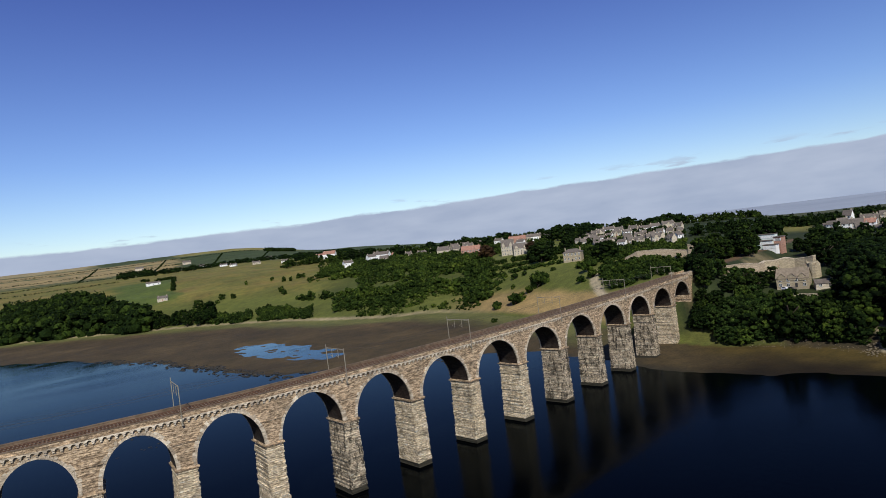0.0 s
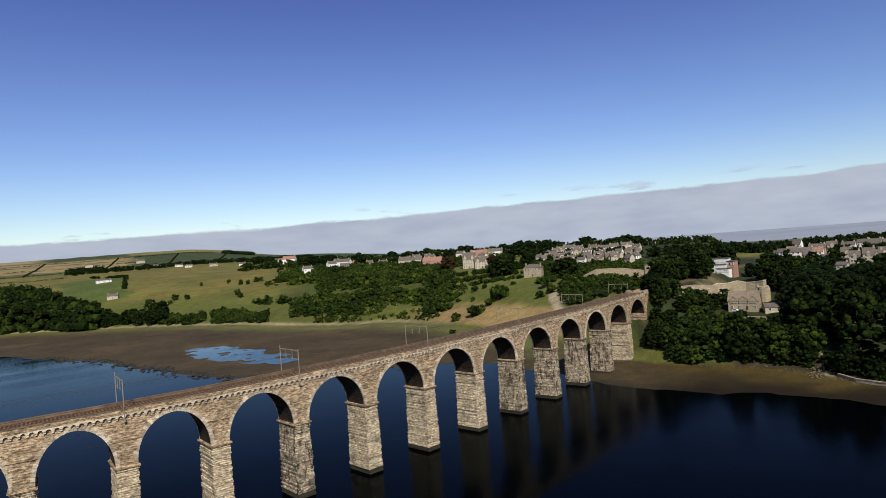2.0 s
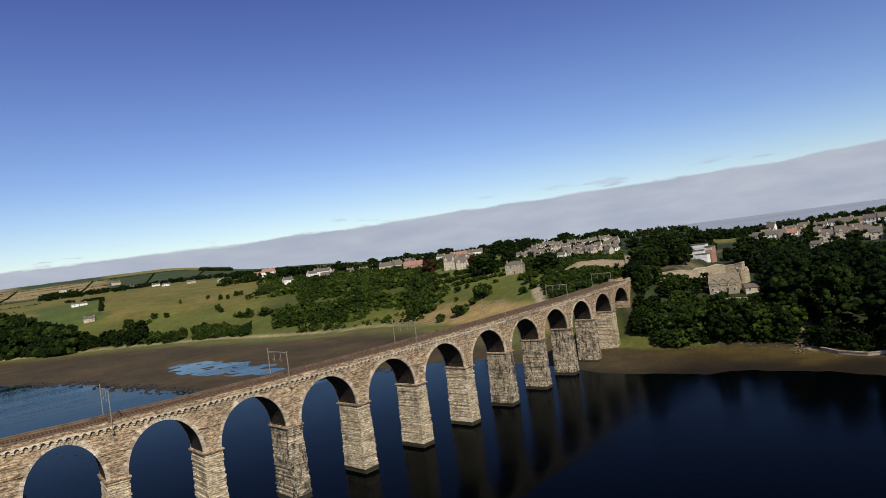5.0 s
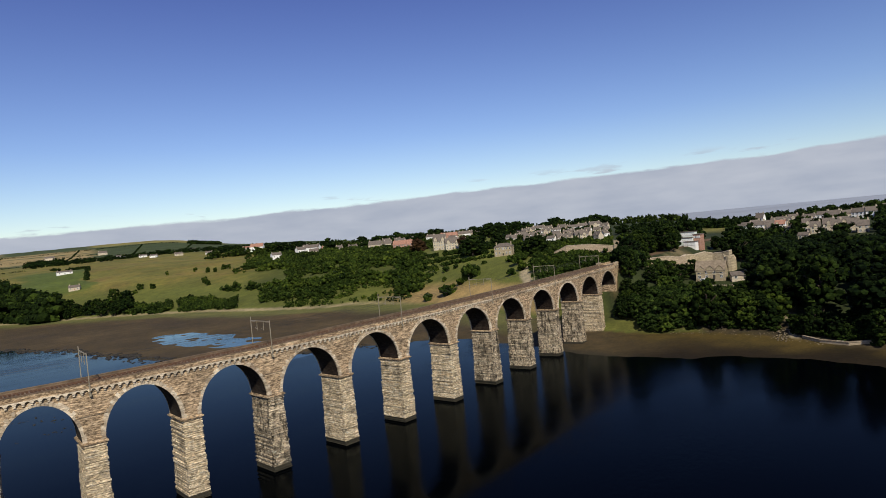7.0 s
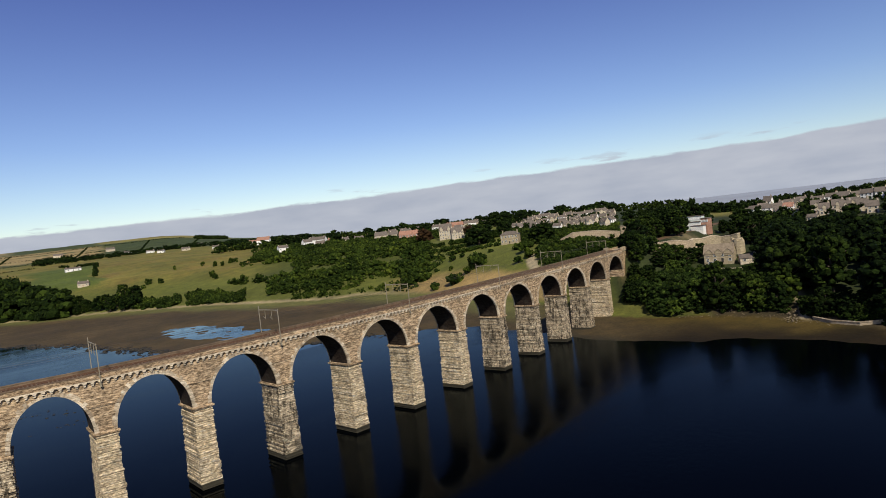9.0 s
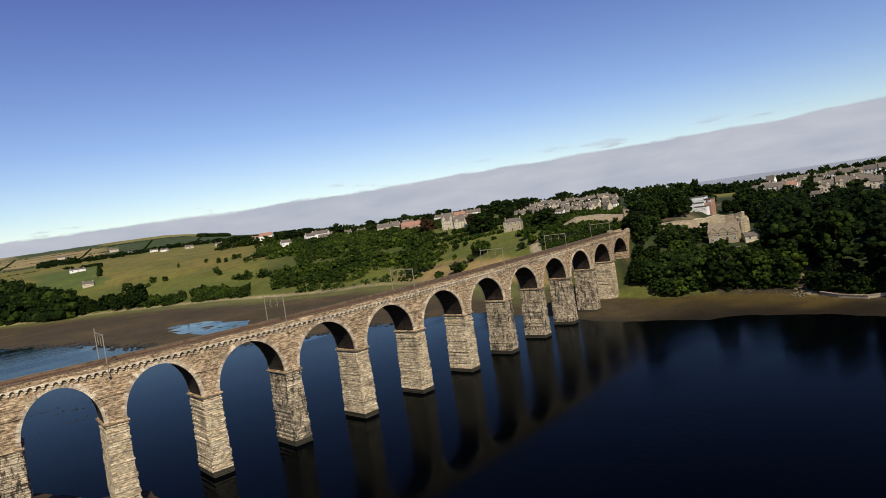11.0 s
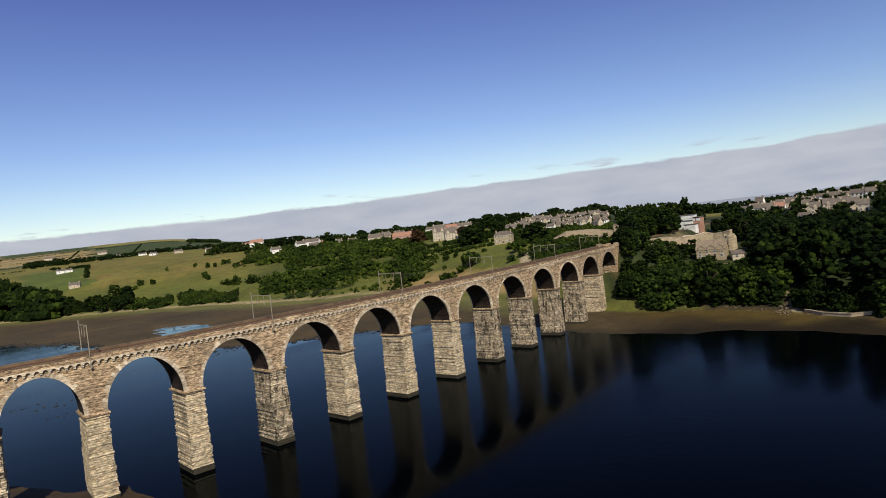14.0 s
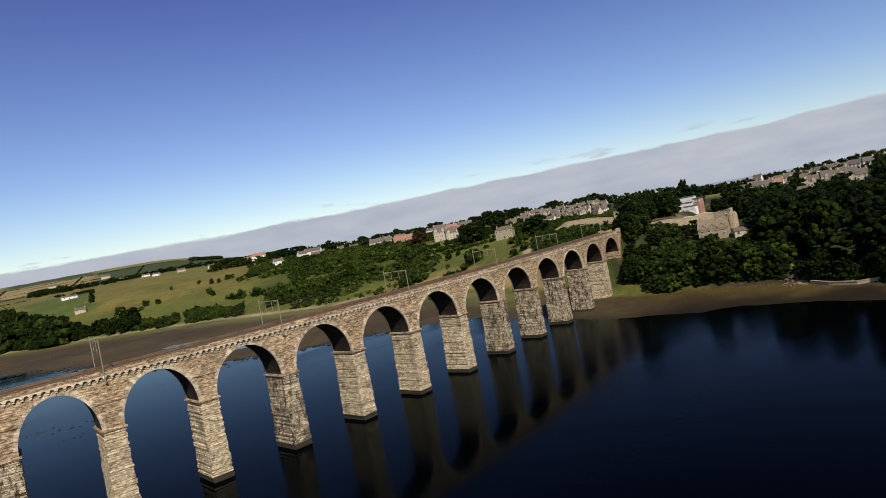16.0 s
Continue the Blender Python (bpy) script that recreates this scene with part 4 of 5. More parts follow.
def house(az, dist, wide, tall, style, turn, label, group="houses on the hill"):
    wall, roof, hip, eaves, floors = STYLE[style]
    x, y = spot(az, dist)
    PLACED.append((az, dist, wide))
    d = min(max(6.0, wide * 0.6), 10.0)
    h, ridge = tall * eaves, tall * (1 - eaves)
    e = thing("house", pose(x, y, ground_z(x, y), 0, 0, az - 90 + turn), label, "house", group)
    wall_block(wide, d, h, ridge, hip).make("wall", wall, e)
    roof_block(wide, d, h, ridge, hip).make("roof", roof, e)
    for cx in ((-wide * 0.42, wide * 0.42) if wide > 9 else (wide * 0.42,)):
        s = Soup()
        cz = h + ridge * (0.55 if hip else 0.8)
        s.box(cx - 0.5, cx + 0.5, -0.4, 0.4, cz - 1.0, h + ridge + 1.0)
        s.box(cx - 0.6, cx + 0.6, -0.5, 0.5, h + ridge + 1.0, h + ridge + 1.2)
        c = s.make("chimney", wall if wall is not M_WHITE else M_HOUSE, e)
        p = Soup()
        p.bar((cx - 0.2, 0, h + ridge + 1.2), (cx - 0.2, 0, h + ridge + 1.8), 0.16)
        p.make("chimney_pot", M_POT, c)
    cols = max(1, min(7 if dist < 900 else 3, round(wide / 3.2)))
    rows = max(1, min(floors if dist < 900 else 1, round(h / 2.9)))
    for r in range(rows):
        for i in range(cols):
            px, pz = (i + 0.5) / cols * wide - wide / 2, (r + 0.58) / rows * h
            if r == 0 and i == cols // 2:
                s = Soup()
                s.box(px - 0.55, px + 0.55, -d / 2 - 0.08, -d / 2 + 0.05, 0, 2.2)
                s.make("door", M_TILE if random.random() < 0.4 else M_CABLE, e)
                continue
            o = new("window", WINDOW)
            o.parent = e
            o.matrix_basis = Matrix.Translation((px, -d / 2, pz)) @ Matrix.Diagonal((1.1, 1, min(1.0, h / rows / 3.0), 1))
            q = new("pane", PANE)
            q.parent = o
    for gx in {"gothic": (-0.3, 0.3), "keepers": (-0.32, 0, 0.32), "pink": (0.22,), "terrace": (0.0,)}.get(style, ()):
        gw, gh = min(3.4, wide * 0.36), ridge * (0.62 if style != "keepers" else 0.5)
        g = Soup()
        cx, yf = gx * wide, -d / 2 - 0.25
        g.add([(cx - gw / 2, yf, h - 1.2), (cx + gw / 2, yf, h - 1.2), (cx + gw / 2, yf, h + gh * 0.35), (cx, yf, h + gh), (cx - gw / 2, yf, h + gh * 0.35),
               (cx - gw / 2, 0, h - 1.2), (cx + gw / 2, 0, h - 1.2), (cx + gw / 2, 0, h + gh * 0.35), (cx, 0, h + gh), (cx - gw / 2, 0, h + gh * 0.35)],
              [(0, 1, 2, 3, 4), (5, 9, 8, 7, 6), (0, 5, 6, 1), (1, 6, 7, 2), (4, 9, 5, 0)])
        g.make("gable", wall, e)
        rf = Soup()
        rf.add([(cx - gw / 2 - 0.2, yf - 0.2, h + gh * 0.28), (cx, yf - 0.2, h + gh + 0.08), (cx, 0, h + gh + 0.08), (cx - gw / 2 - 0.2, 0, h + gh * 0.28),
                (cx + gw / 2 + 0.2, yf - 0.2, h + gh * 0.28), (cx + gw / 2 + 0.2, 0, h + gh * 0.28),
                (cx - gw / 2 - 0.2, yf - 0.2, h + gh * 0.28 + 0.15), (cx, yf - 0.2, h + gh + 0.25), (cx, 0, h + gh + 0.25), (cx - gw / 2 - 0.2, 0, h + gh * 0.28 + 0.15),
                (cx + gw / 2 + 0.2, yf - 0.2, h + gh * 0.28 + 0.15), (cx + gw / 2 + 0.2, 0, h + gh * 0.28 + 0.15)],
               [(6, 7, 8, 9), (7, 10, 11, 8), (0, 3, 2, 1), (1, 2, 5, 4), (0, 1, 7, 6), (1, 4, 10, 7), (3, 0, 6, 9), (4, 5, 11, 10)])
        rf.make("gable_roof", roof, e)
    return e


house(70.6, 1162, 21.8, 5.6, "white_grey", 8, "long low white farmhouse behind a hedge")
house(70.0, 950, 13.0, 6.6, "stone_slate", -10, "pale stone farm building in a meadow")
house(66.6, 1615, 19.4, 6.5, "white_grey", 15, "small white house among trees")
house(65.8, 1594, 12.8, 5.3, "white_grey", -15, "small white house among trees")
house(65.0, 1519, 15.8, 6.1, "white_grey", 5, "white cottage at the edge of a field")
house(64.2, 1433, 13.9, 5.8, "white_grey", -20, "white cottage at the edge of a field")
house(62.3, 1393, 15.7, 6.5, "stone_slate", 12, "grey stone house at the edge of a field")
house(61.2, 1600, 16.0, 7.3, "white_grey", 20, "white house among dark trees")
house(59.9, 1314, 12.7, 7.1, "white_grey", -8, "white house at the top of a field")
house(56.8, 1346, 19.4, 8.1, "white_red", 25, "white house with a red tiled roof")
house(55.95, 1283, 25.2, 14.9, "white_red", -20, "large white gabled house with red roof")
house(67.9, 1977, 22.2, 10.6, "stone_slate", 10, "grey farmhouse among trees")
house(71.5, 1983, 22.3, 10.6, "stone_slate", -10, "grey farmhouse beside a wood")
house(51.9, 1150, 20.0, 9.0, "stone_slate", 0, "grey slate-roofed house on the ridge")
house(51.35, 1018, 29.1, 11.8, "white_grey", -28, "cream rendered house above the gorse")
house(45.7, 947, 18.6, 12.7, "stone_slate", -15, "grey stone house with steep gables above the scrub")
house(44.7, 1034, 14.8, 11.1, "stone_slate", 30, "grey stone house with steep gables")
house(45.6, 1150, 18.0, 8.0, "white_grey", 0, "low white house on the ridge")
house(43.8, 1080, 16.0, 9.0, "white_grey", 10, "cream house on the ridge")
house(43.2, 853, 25.9, 12.9, "pink", -12, "pink sandstone house with red gabled roof")
house(39.85, 749, 14.7, 18.7, "gothic", -10, "tall grey stone villa with pointed gables")
house(38.75, 716, 16.6, 12.8, "gothic", 8, "grey stone villa wing with bay windows")
house(39.0, 1020, 27.0, 11.0, "pink", 0, "pink stone terrace on the ridge")
house(37.5, 1040, 24.0, 10.0, "stone_slate", -8, "grey terrace on the ridge")
house(34.1, 572, 15.8, 10.7, "villa", -14, "square buff stone villa with hipped roof")
house(36.2, 1257, 18.0, 9.0, "stone_slate", 10, "grey stone house among trees")
house(32.2, 847, 10.0, 7.3, "terrace", -46, "grey stone terraced house with tall chimney")
house(32.1, 877, 10.6, 9.2, "terrace", -6, "stone terraced house with slate roof")
house(30.3, 821, 9.4, 7.5, "terrace", -6, "stone terraced house with slate roof")
house(29.4, 814, 10.6, 7.1, "white_grey", 10, "grey stone terraced house with tall chimney")
house(28.4, 712, 9.6, 7.7, "terrace", -10, "grey stone terraced house with tall chimney")
house(27.9, 677, 11.0, 6.4, "stone_slate", 10, "grey stone terraced house with tall chimney")
house(27.4, 673, 10.3, 7.1, "terrace", 10, "grey stone terraced house with tall chimney")
house(26.6, 701, 6.5, 6.3, "stone_slate", -50, "grey stone terraced house with tall chimney")
house(25.8, 640, 8.7, 8.7, "terrace", -50, "grey stone terraced house with tall chimney")
house(25.2, 685, 6.8, 5.4, "white_grey", 40, "grey stone terraced house with tall chimney")
house(28.2, 1160, 12.3, 8.3, "terrace", 0, "grey terraced house on the skyline")
house(27.9, 1368, 14.8, 7.7, "stone_slate", 30, "grey terraced house on the skyline")
house(27.3, 1228, 13.1, 7.0, "stone_slate", 0, "grey terraced house on the skyline")
house(26.7, 1164, 14.0, 6.5, "terrace", -60, "grey terraced house on the skyline")
house(26.1, 1096, 11.7, 6.2, "terrace", 30, "grey terraced house on the skyline")
house(13.3, 630, 7.9, 7.9, "stone_slate", 20, "grey stone house in the town")
house(12.9, 662, 7.1, 11.8, "white_grey", -25, "white gabled house in the town")
house(12.1, 570, 8.1, 6.6, "stone_slate", 10, "slate-roofed grey stone town house")
house(11.5, 581, 7.3, 7.8, "white_red", -10, "red and white town house")
house(11.7, 678, 10.9, 5.4, "stone_slate", 0, "grey stone town house with slate roof")
house(11.0, 565, 6.6, 4.5, "stone_slate", 25, "slate-roofed grey stone town house")
house(9.6, 539, 7.2, 9.6, "terrace", 0, "grey stone town house with steep gable")
house(9.1, 513, 6.4, 8.2, "terrace", 0, "grey stone town house with steep gable")
house(8.7, 482, 3.9, 6.5, "white_grey", 0, "white gabled town house")
house(8.2, 513, 6.9, 9.2, "terrace", 0, "grey stone town house with steep gable")
house(7.7, 497, 6.2, 8.9, "terrace", 0, "grey stone town house with steep gable")
house(7.2, 502, 6.7, 9.9, "terrace", 0, "brown stone town house with chimneys")
house(6.6, 496, 6.6, 8.9, "stone_slate", 0, "grey stone town house with slate roof")
house(6.0, 487, 6.5, 7.8, "stone_slate", 0, "grey stone town house with slate roof")
house(14.3, 628, 6.7, 5.6, "stone_slate", 15, "grey stone house among trees")
house(9.9, 485, 6.1, 4.3, "stone_slate", -15, "slate-roofed house among trees")
house(10.9, 447, 5.6, 3.2, "stone_slate", -15, "slate-roofed house below dark trees")
house(16.75, 355, 14.0, 9.0, "keepers", -10, "long stone house with dormers beside the castle ruin")
house(14.7, 350, 8.0, 3.6, "stone_slate", 10, "low outbuilding with a slate roof")



hr = random.Random(12)
for i in range(17):
    az = 36.3 + i * 1.15 + hr.uniform(-0.3, 0.3)
    house(az, hr.uniform(900, 1080), hr.uniform(9, 16), hr.uniform(8, 11), hr.choice(("stone_slate", "white_grey", "pink", "stone_slate", "terrace")), hr.uniform(-35, 35), "house among trees along the top of the hill")
for i in range(9):
    az = 25.2 + i * 0.95 + hr.uniform(-0.2, 0.2)
    house(az, hr.uniform(860, 980), hr.uniform(10, 18), hr.uniform(8, 11), hr.choice(("stone_slate", "terrace", "terrace", "white_grey")), hr.uniform(-30, 30), "grey house among trees on the town's edge")
tr = random.Random(5)
for d0, a0, a1, n in ((652, 25.6, 32.6, 11), (700, 25.4, 33.2, 13), (765, 25.2, 33.6, 13)):
    for i in range(n):
        az = a0 + (a1 - a0) * (i + tr.uniform(-0.12, 0.12)) / (n - 1)
        if all(abs(az - q[0]) > math.degrees(0.5 * q[2] / q[1]) + 0.35 or abs(q[1] - d0) > 14 for q in PLACED):
            house(az, d0 + tr.uniform(-5, 5), tr.uniform(6.0, 9.0), tr.uniform(6.2, 8.6), tr.choice(("terrace", "terrace", "stone_slate", "white_grey")), tr.uniform(-32, 24), "stone terraced house with slate roof in a long row", "terraced houses")
for i in range(12):
    az = 4.5 + i * 0.85 + hr.uniform(-0.2, 0.2)
    house(az, hr.uniform(590, 690), hr.uniform(7, 10), hr.uniform(6.5, 9), hr.choice(("stone_slate", "terrace", "white_grey", "stone_slate", "white_grey")), hr.uniform(-40, 40), "town house with chimneys among dark trees")


def wood(az, dist, count, scale, label, group, keep=None, gap=4.2, kinds=None, top=99.0):
    """Trees strewn over a stretch of the plan given by bearings and distances."""
    placed = []
    for _ in range(count * 25):
        if len(placed) >= count:
            break
        a, d = random.uniform(*az), random.uniform(*dist)
        x, y = spot(a, d)
        if any((x - u) ** 2 + (y - w) ** 2 < (gap * scale) ** 2 for u, w in placed):
            continue
        s = inland(x, y)
        if s < 4 or not clear(a, d) or (keep and not keep(a, d, s)):
            continue
        sc = scale * random.choice((0.62, 0.8, 0.95, 1.05, 1.2, 1.4))
        sc = min(sc, (top - ground_z(x, y)) / 13.5)
        if sc < 0.3:
            continue
        placed.append((x, y))
        tree(x, y, sc, label, group, kinds)


SHORE, BEHIND, MARGIN = "trees on the town bank", "trees behind the castle", "trees along the shore"
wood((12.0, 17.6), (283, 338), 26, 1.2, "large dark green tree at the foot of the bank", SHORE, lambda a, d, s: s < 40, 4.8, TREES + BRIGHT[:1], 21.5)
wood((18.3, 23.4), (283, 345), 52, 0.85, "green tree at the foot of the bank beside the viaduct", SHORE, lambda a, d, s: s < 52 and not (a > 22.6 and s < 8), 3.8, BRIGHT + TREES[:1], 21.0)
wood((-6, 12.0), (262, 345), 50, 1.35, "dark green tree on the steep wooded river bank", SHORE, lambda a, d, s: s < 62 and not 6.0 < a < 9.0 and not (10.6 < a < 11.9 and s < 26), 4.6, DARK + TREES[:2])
wood((6.0, 9.0), (258, 288), 9, 0.7, "small dark tree below a sloping lawn", SHORE, None, 4.0, DARK, 12.5)
LAWN = (6.3, 8.8, 295, 358)
wood((16.2, 24.2), (425, 520), 62, 0.95, "dark tree behind the castle ruin", BEHIND, lambda a, d, s: not (15.8 < a < 19.6 and 400 < d < 495))
wood((13.5, 16.6), (405, 470), 14, 0.85, "dark tree beside the station", BEHIND, lambda a, d, s: a < 15.4)
for az, d, w, h in ((24.0, 384, 7, 10), (23.3, 378, 10, 12), (22.6, 372, 9, 11), (23.0, 366, 8, 9), (23.6, 340, 9, 11), (23.2, 336, 9, 12), (23.9, 318, 8, 8), (23.3, 318, 9, 10), (22.5, 325, 9, 12), (23.4, 352, 8, 9)):
    tree(*spot(az, d), 1, "dark tree crowding the end of the viaduct", "trees at the end of the viaduct", TREES, w, h)
for along, off, w, h in ((-13, -6, 7, 8), (-6, -6.5, 8, 10), (1, -6.5, 8, 10), (8, -7, 9, 11), (16, -7, 9, 10), (24, -7.5, 9, 10), (-9, -11, 8, 8), (-1, -12, 9, 9),
                         (6, -16, 9, 9), (14, -17, 10, 10), (22, -15, 9, 11), (30, -16, 10, 10), (4, -23, 9, 9), (12, -25, 10, 9), (21, -24, 10, 10), (30, -25, 9, 9), (38, -18, 9, 10), (40, -28, 9, 8)):
    q = RAIL_END[0] + RAIL_END[1] * along + RAIL_END[2] * off
    tree(q.x, q.y, 1, "dark tree crowding the end of the viaduct", "trees at the end of the viaduct", TREES + BRIGHT, w, h)
for x, y, w, h in ((276, 1.5, 7, 9), (280, 3.0, 7, 9), (284, 2.0, 8, 9), (279, -4, 8, 9), (285, -4, 9, 9), (273, -3, 8, 8), (289, 0.5, 8, 10), (272, 2.5, 5, 6)):
    tree(x, y, 1, "dark tree on the slope below the end of the viaduct", "trees at the end of the viaduct", DARK + TREES[:2], w, h)
for az, d, w, h in ((22.3, 303, 8, 7), (21.6, 301, 9, 8.5), (20.8, 300, 9, 8), (20.0, 302, 8, 7)):
    tree(*spot(az, d), 1, "bushy green tree at the edge of the mud", SHORE, BRIGHT, w, h)
wood((66.4, 72), (740, 900), 26, 1.15, "dark tree along the river bank", MARGIN, lambda a, d, s: s < 26)
for az, d, w, h in ((36.9, 602, 23, 20), (36.1, 640, 15, 15), (37.6, 640, 14, 15), (31.1, 538, 21, 18), (31.8, 555, 14, 15), (35.4, 900, 24, 22), (36.4, 930, 20, 18), (33.0, 880, 18, 17), (53.8, 1040, 30, 20), (52.9, 1060, 24, 19), (54.8, 1075, 24, 17), (34.6, 660, 16, 15)):
    tree(*spot(az, d), 1, "large dark tree beside the villas", "trees among the villas", None, w, h)
tree(*spot(41.8, 720), 1, "dark red copper beech in a garden", "", COPPER, 21, 18)
tree(*spot(18.6, 508), 1, "tall dark tree standing behind the station", BEHIND, TREES, 12, 24)
tree(*spot(23.2, 357), 1, "dark tree crowding the end of the viaduct", "trees at the end of the viaduct", DARK, 12, 15)
tree(*spot(37.8, 700), 1, "dark red copper beech behind a villa", "", COPPER, 14, 13)

SCRUB = [(9, r, *q[2:]) for (h, r, *_), q in zip(((3.4, 2.4), (3.0, 2.6), (4.0, 2.3)), [(0, 0, crown_mesh("crown", M_GORSE, 160 + i, 3.4, 2.4, 26, 420, trunk=0.02, card=0.24), trunk_mesh(20 + i, 2.4, 1.2)) for i in range(3)])]


def bush(az, d, wide, tall, label="round dark green thorn bush on open grass", group="bushes on the slope"):
    h, r, crown, trunk = random.choice(SCRUB)
    x, y = spot(az, d)
    b = new("bush")
    b.matrix_basis = Matrix.Translation((x, y, ground_z(x, y) - 0.25)) @ Matrix.Rotation(random.random() * math.tau, 4, "Z") @ Matrix.Diagonal((wide / 4.6, wide / 4.8, tall / 3.3, 1))
    tagged(b, label, "bush", group)
    for name, me in (("crown", crown), ("stem", trunk)):
        o = new(name, me)
        o.parent = b


for az, d, w, h in ((37.5, 511, 13, 13), (36.8, 515, 9, 9), (38.3, 508, 7, 6), (39.7, 494, 11, 9), (39.1, 497, 9, 7), (41.3, 500, 8, 6), (40.8, 588, 5, 5), (39.5, 563, 7, 5), (39.7, 536, 4, 4), (41.7, 447, 5, 3),
                    (40.4, 580, 6, 5), (38.6, 560, 5, 4), (36.0, 540, 5, 3), (33.0, 500, 9, 9), (32.6, 480, 8, 6), (33.6, 478, 7, 5)):
    bush(az, d, w, h)
for az, d, w, h in ((61.1, 926, 6, 6), (60.1, 894, 7, 7), (59.5, 888, 6, 6), (58.8, 902, 8, 7), (58.4, 896, 7, 6), (63.3, 926, 4, 6), (65.4, 860, 9, 7), (66.3, 824, 8, 6), (64.5, 850, 9, 6), (65.8, 840, 6, 5), (60.4, 812, 8, 7), (60.2, 790, 7, 6)):
    bush(az, d, w, h, "small thorn tree standing alone in a field", "thorns in the fields")


def scatter(name, label, spots, mat, seed, clumps=7, cards=70, flat=0.8, spray=0.3):
    """Many bushes as one piece: scrub that nobody could count."""
    rng = np.random.default_rng(seed)
    kinds = [crown_arrays(seed + i, 2.6 * flat, 1.9, clumps, cards, 0.0, card=spray * 0.35 if clumps > 20 else spray) for i in range(5)]
    V, T, Q, n = [], [], [], 0
    xy = np.array(spots)
    zs = raised(xy[:, 0], xy[:, 1], land(xy[:, 0], xy[:, 1])[0])
    for (x, y, sc), z in zip(spots, zs):
        v, tri, quad = kinds[rng.integers(0, len(kinds))]
        a = rng.random() * math.tau
        c, s = math.cos(a) * sc, math.sin(a) * sc
        V.append(np.stack([v[:, 0] * c - v[:, 1] * s + x, v[:, 0] * s + v[:, 1] * c + y, v[:, 2] * sc + z - 0.35 * sc], 1))
        T.append(tri + n)
        Q.append(quad + n)
        n += len(v)
    me = bpy.data.meshes.new(name)
    me.from_pydata(np.concatenate(V).tolist(), [], np.concatenate(T).tolist() + np.concatenate(Q).tolist())
    me.materials.append(mat)
    return tagged(new(name, me), label, "scrub", kind="stuff")


def strewn(seed, az, dist, count, size, keep=None, patch=40, crowd=0.0):
    """Spots for scrub over bearings and distances, thinned by a rough pattern."""
    rng = np.random.default_rng(seed)
    n = count * 8
    a, d = rng.uniform(*az, n), np.sqrt(rng.uniform(dist[0] ** 2, dist[1] ** 2, n))
    x, y = EYE_XY[0] + d * np.cos(np.radians(a)), EYE_XY[1] + d * np.sin(np.radians(a))
    s = land(x, y)[1]
    w = wavy(x, y, patch, 21)
    ok = (s > 3) & (clear(a, d) | (rng.random(n) < crowd))
    if keep:
        ok &= keep(a, d, s, w)
    sz = rng.uniform(*size, n)
    return list(zip(x[ok][:count].tolist(), y[ok][:count].tolist(), sz[ok][:count].tolist()))


scatter("river_wood", "tall dark wood on the river bank",
        strewn(3, (71.0, 86), (800, 1080), 190, (6.5, 10.5), lambda a, d, s, w: (s < 14 + (a - 71) * 24) & (s < 150)), M_LEAF, 27, 26, 220, 1.15, 0.5)
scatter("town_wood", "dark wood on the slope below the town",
        strewn(4, (-6, 13.4), (328, 430), 250, (2.6, 5.6), lambda a, d, s, w: (s > 40) & (w > -0.45) & ~((a > LAWN[0]) & (a < LAWN[1]) & (d > LAWN[2]) & (d < LAWN[3]))), M_DARKLEAF, 29, 90, 420, 1.05, 0.4)
scatter("gorse_scrub", "dense green gorse and thorn scrub covering the hillside",
        strewn(5, (41.6, 59.5), (540, 1000), 1900, (1.1, 4.4), lambda a, d, s, w: (s > 24 + 40 * (a > 56)) & (s < 60 + (59.5 - a) * 60) & (s < 330) & (wavy(EYE_XY[0] + d * np.cos(np.radians(a)), EYE_XY[1] + d * np.sin(np.radians(a)), 17, 31) > -0.35) & (w > -0.25 - 0.25 * (s > 150)) & ~((a > 53.5) & (s > 75) & (s < 150) & (w < 0.9))), M_GORSE, 31, 6, 36)
scatter("lower_scrub", "low green scrub between the hillside and the shore",
        strewn(22, (41.8, 54.5), (480, 760), 520, (0.9, 2.1), lambda a, d, s, w: (s > 7) & (s < 95) & (w > -0.45) & (a > 41.8 + 0.05 * s * (s < 40))), M_GORSE, 65, 6, 36)
scatter("hillside_trees", "bushy green trees on the upper hillside below the houses",
        strewn(6, (36, 57), (780, 1060), 460, (1.3, 3.3), lambda a, d, s, w: (s > 190) & (w > -0.2), 40, 0.1), M_GORSE, 33, 8, 50, 1.1)
scatter("shore_scrub", "green scrub along the foot of the meadow",
        strewn(7, (58, 66.5), (640, 800), 210, (2.0, 3.6), lambda a, d, s, w: (s > 6) & (s < 40 + 14 * w) & ((a < 62.6) | (a > 63.4))), M_GORSE, 35)
scatter("ridge_wood", "dark belt of trees along the ridge behind the houses",
        strewn(8, (19, 60), (1040, 1230), 620, (2.2, 5.0), lambda a, d, s, w: (w > -0.35) & ((a < 41) | (d > 1080)), 30, 0.08), M_LEAF, 37, 7, 30, 1.15)
scatter("ridge_trees", "tall rounded dark trees standing above the ridge",
        strewn(18, (25, 54), (960, 1150), 60, (4.2, 7.2), lambda a, d, s, w: w > 0.1, 26, 0.0), M_LEAF, 61, 50, 160, 1.2, 0.4)
scatter("town_skyline_trees", "tall rounded dark trees among the town roofs",
        strewn(20, (3, 16), (470, 720), 16, (3.2, 4.8), lambda a, d, s, w: w > -0.3, 26), M_LEAF, 63, 60, 220, 1.2, 0.4)
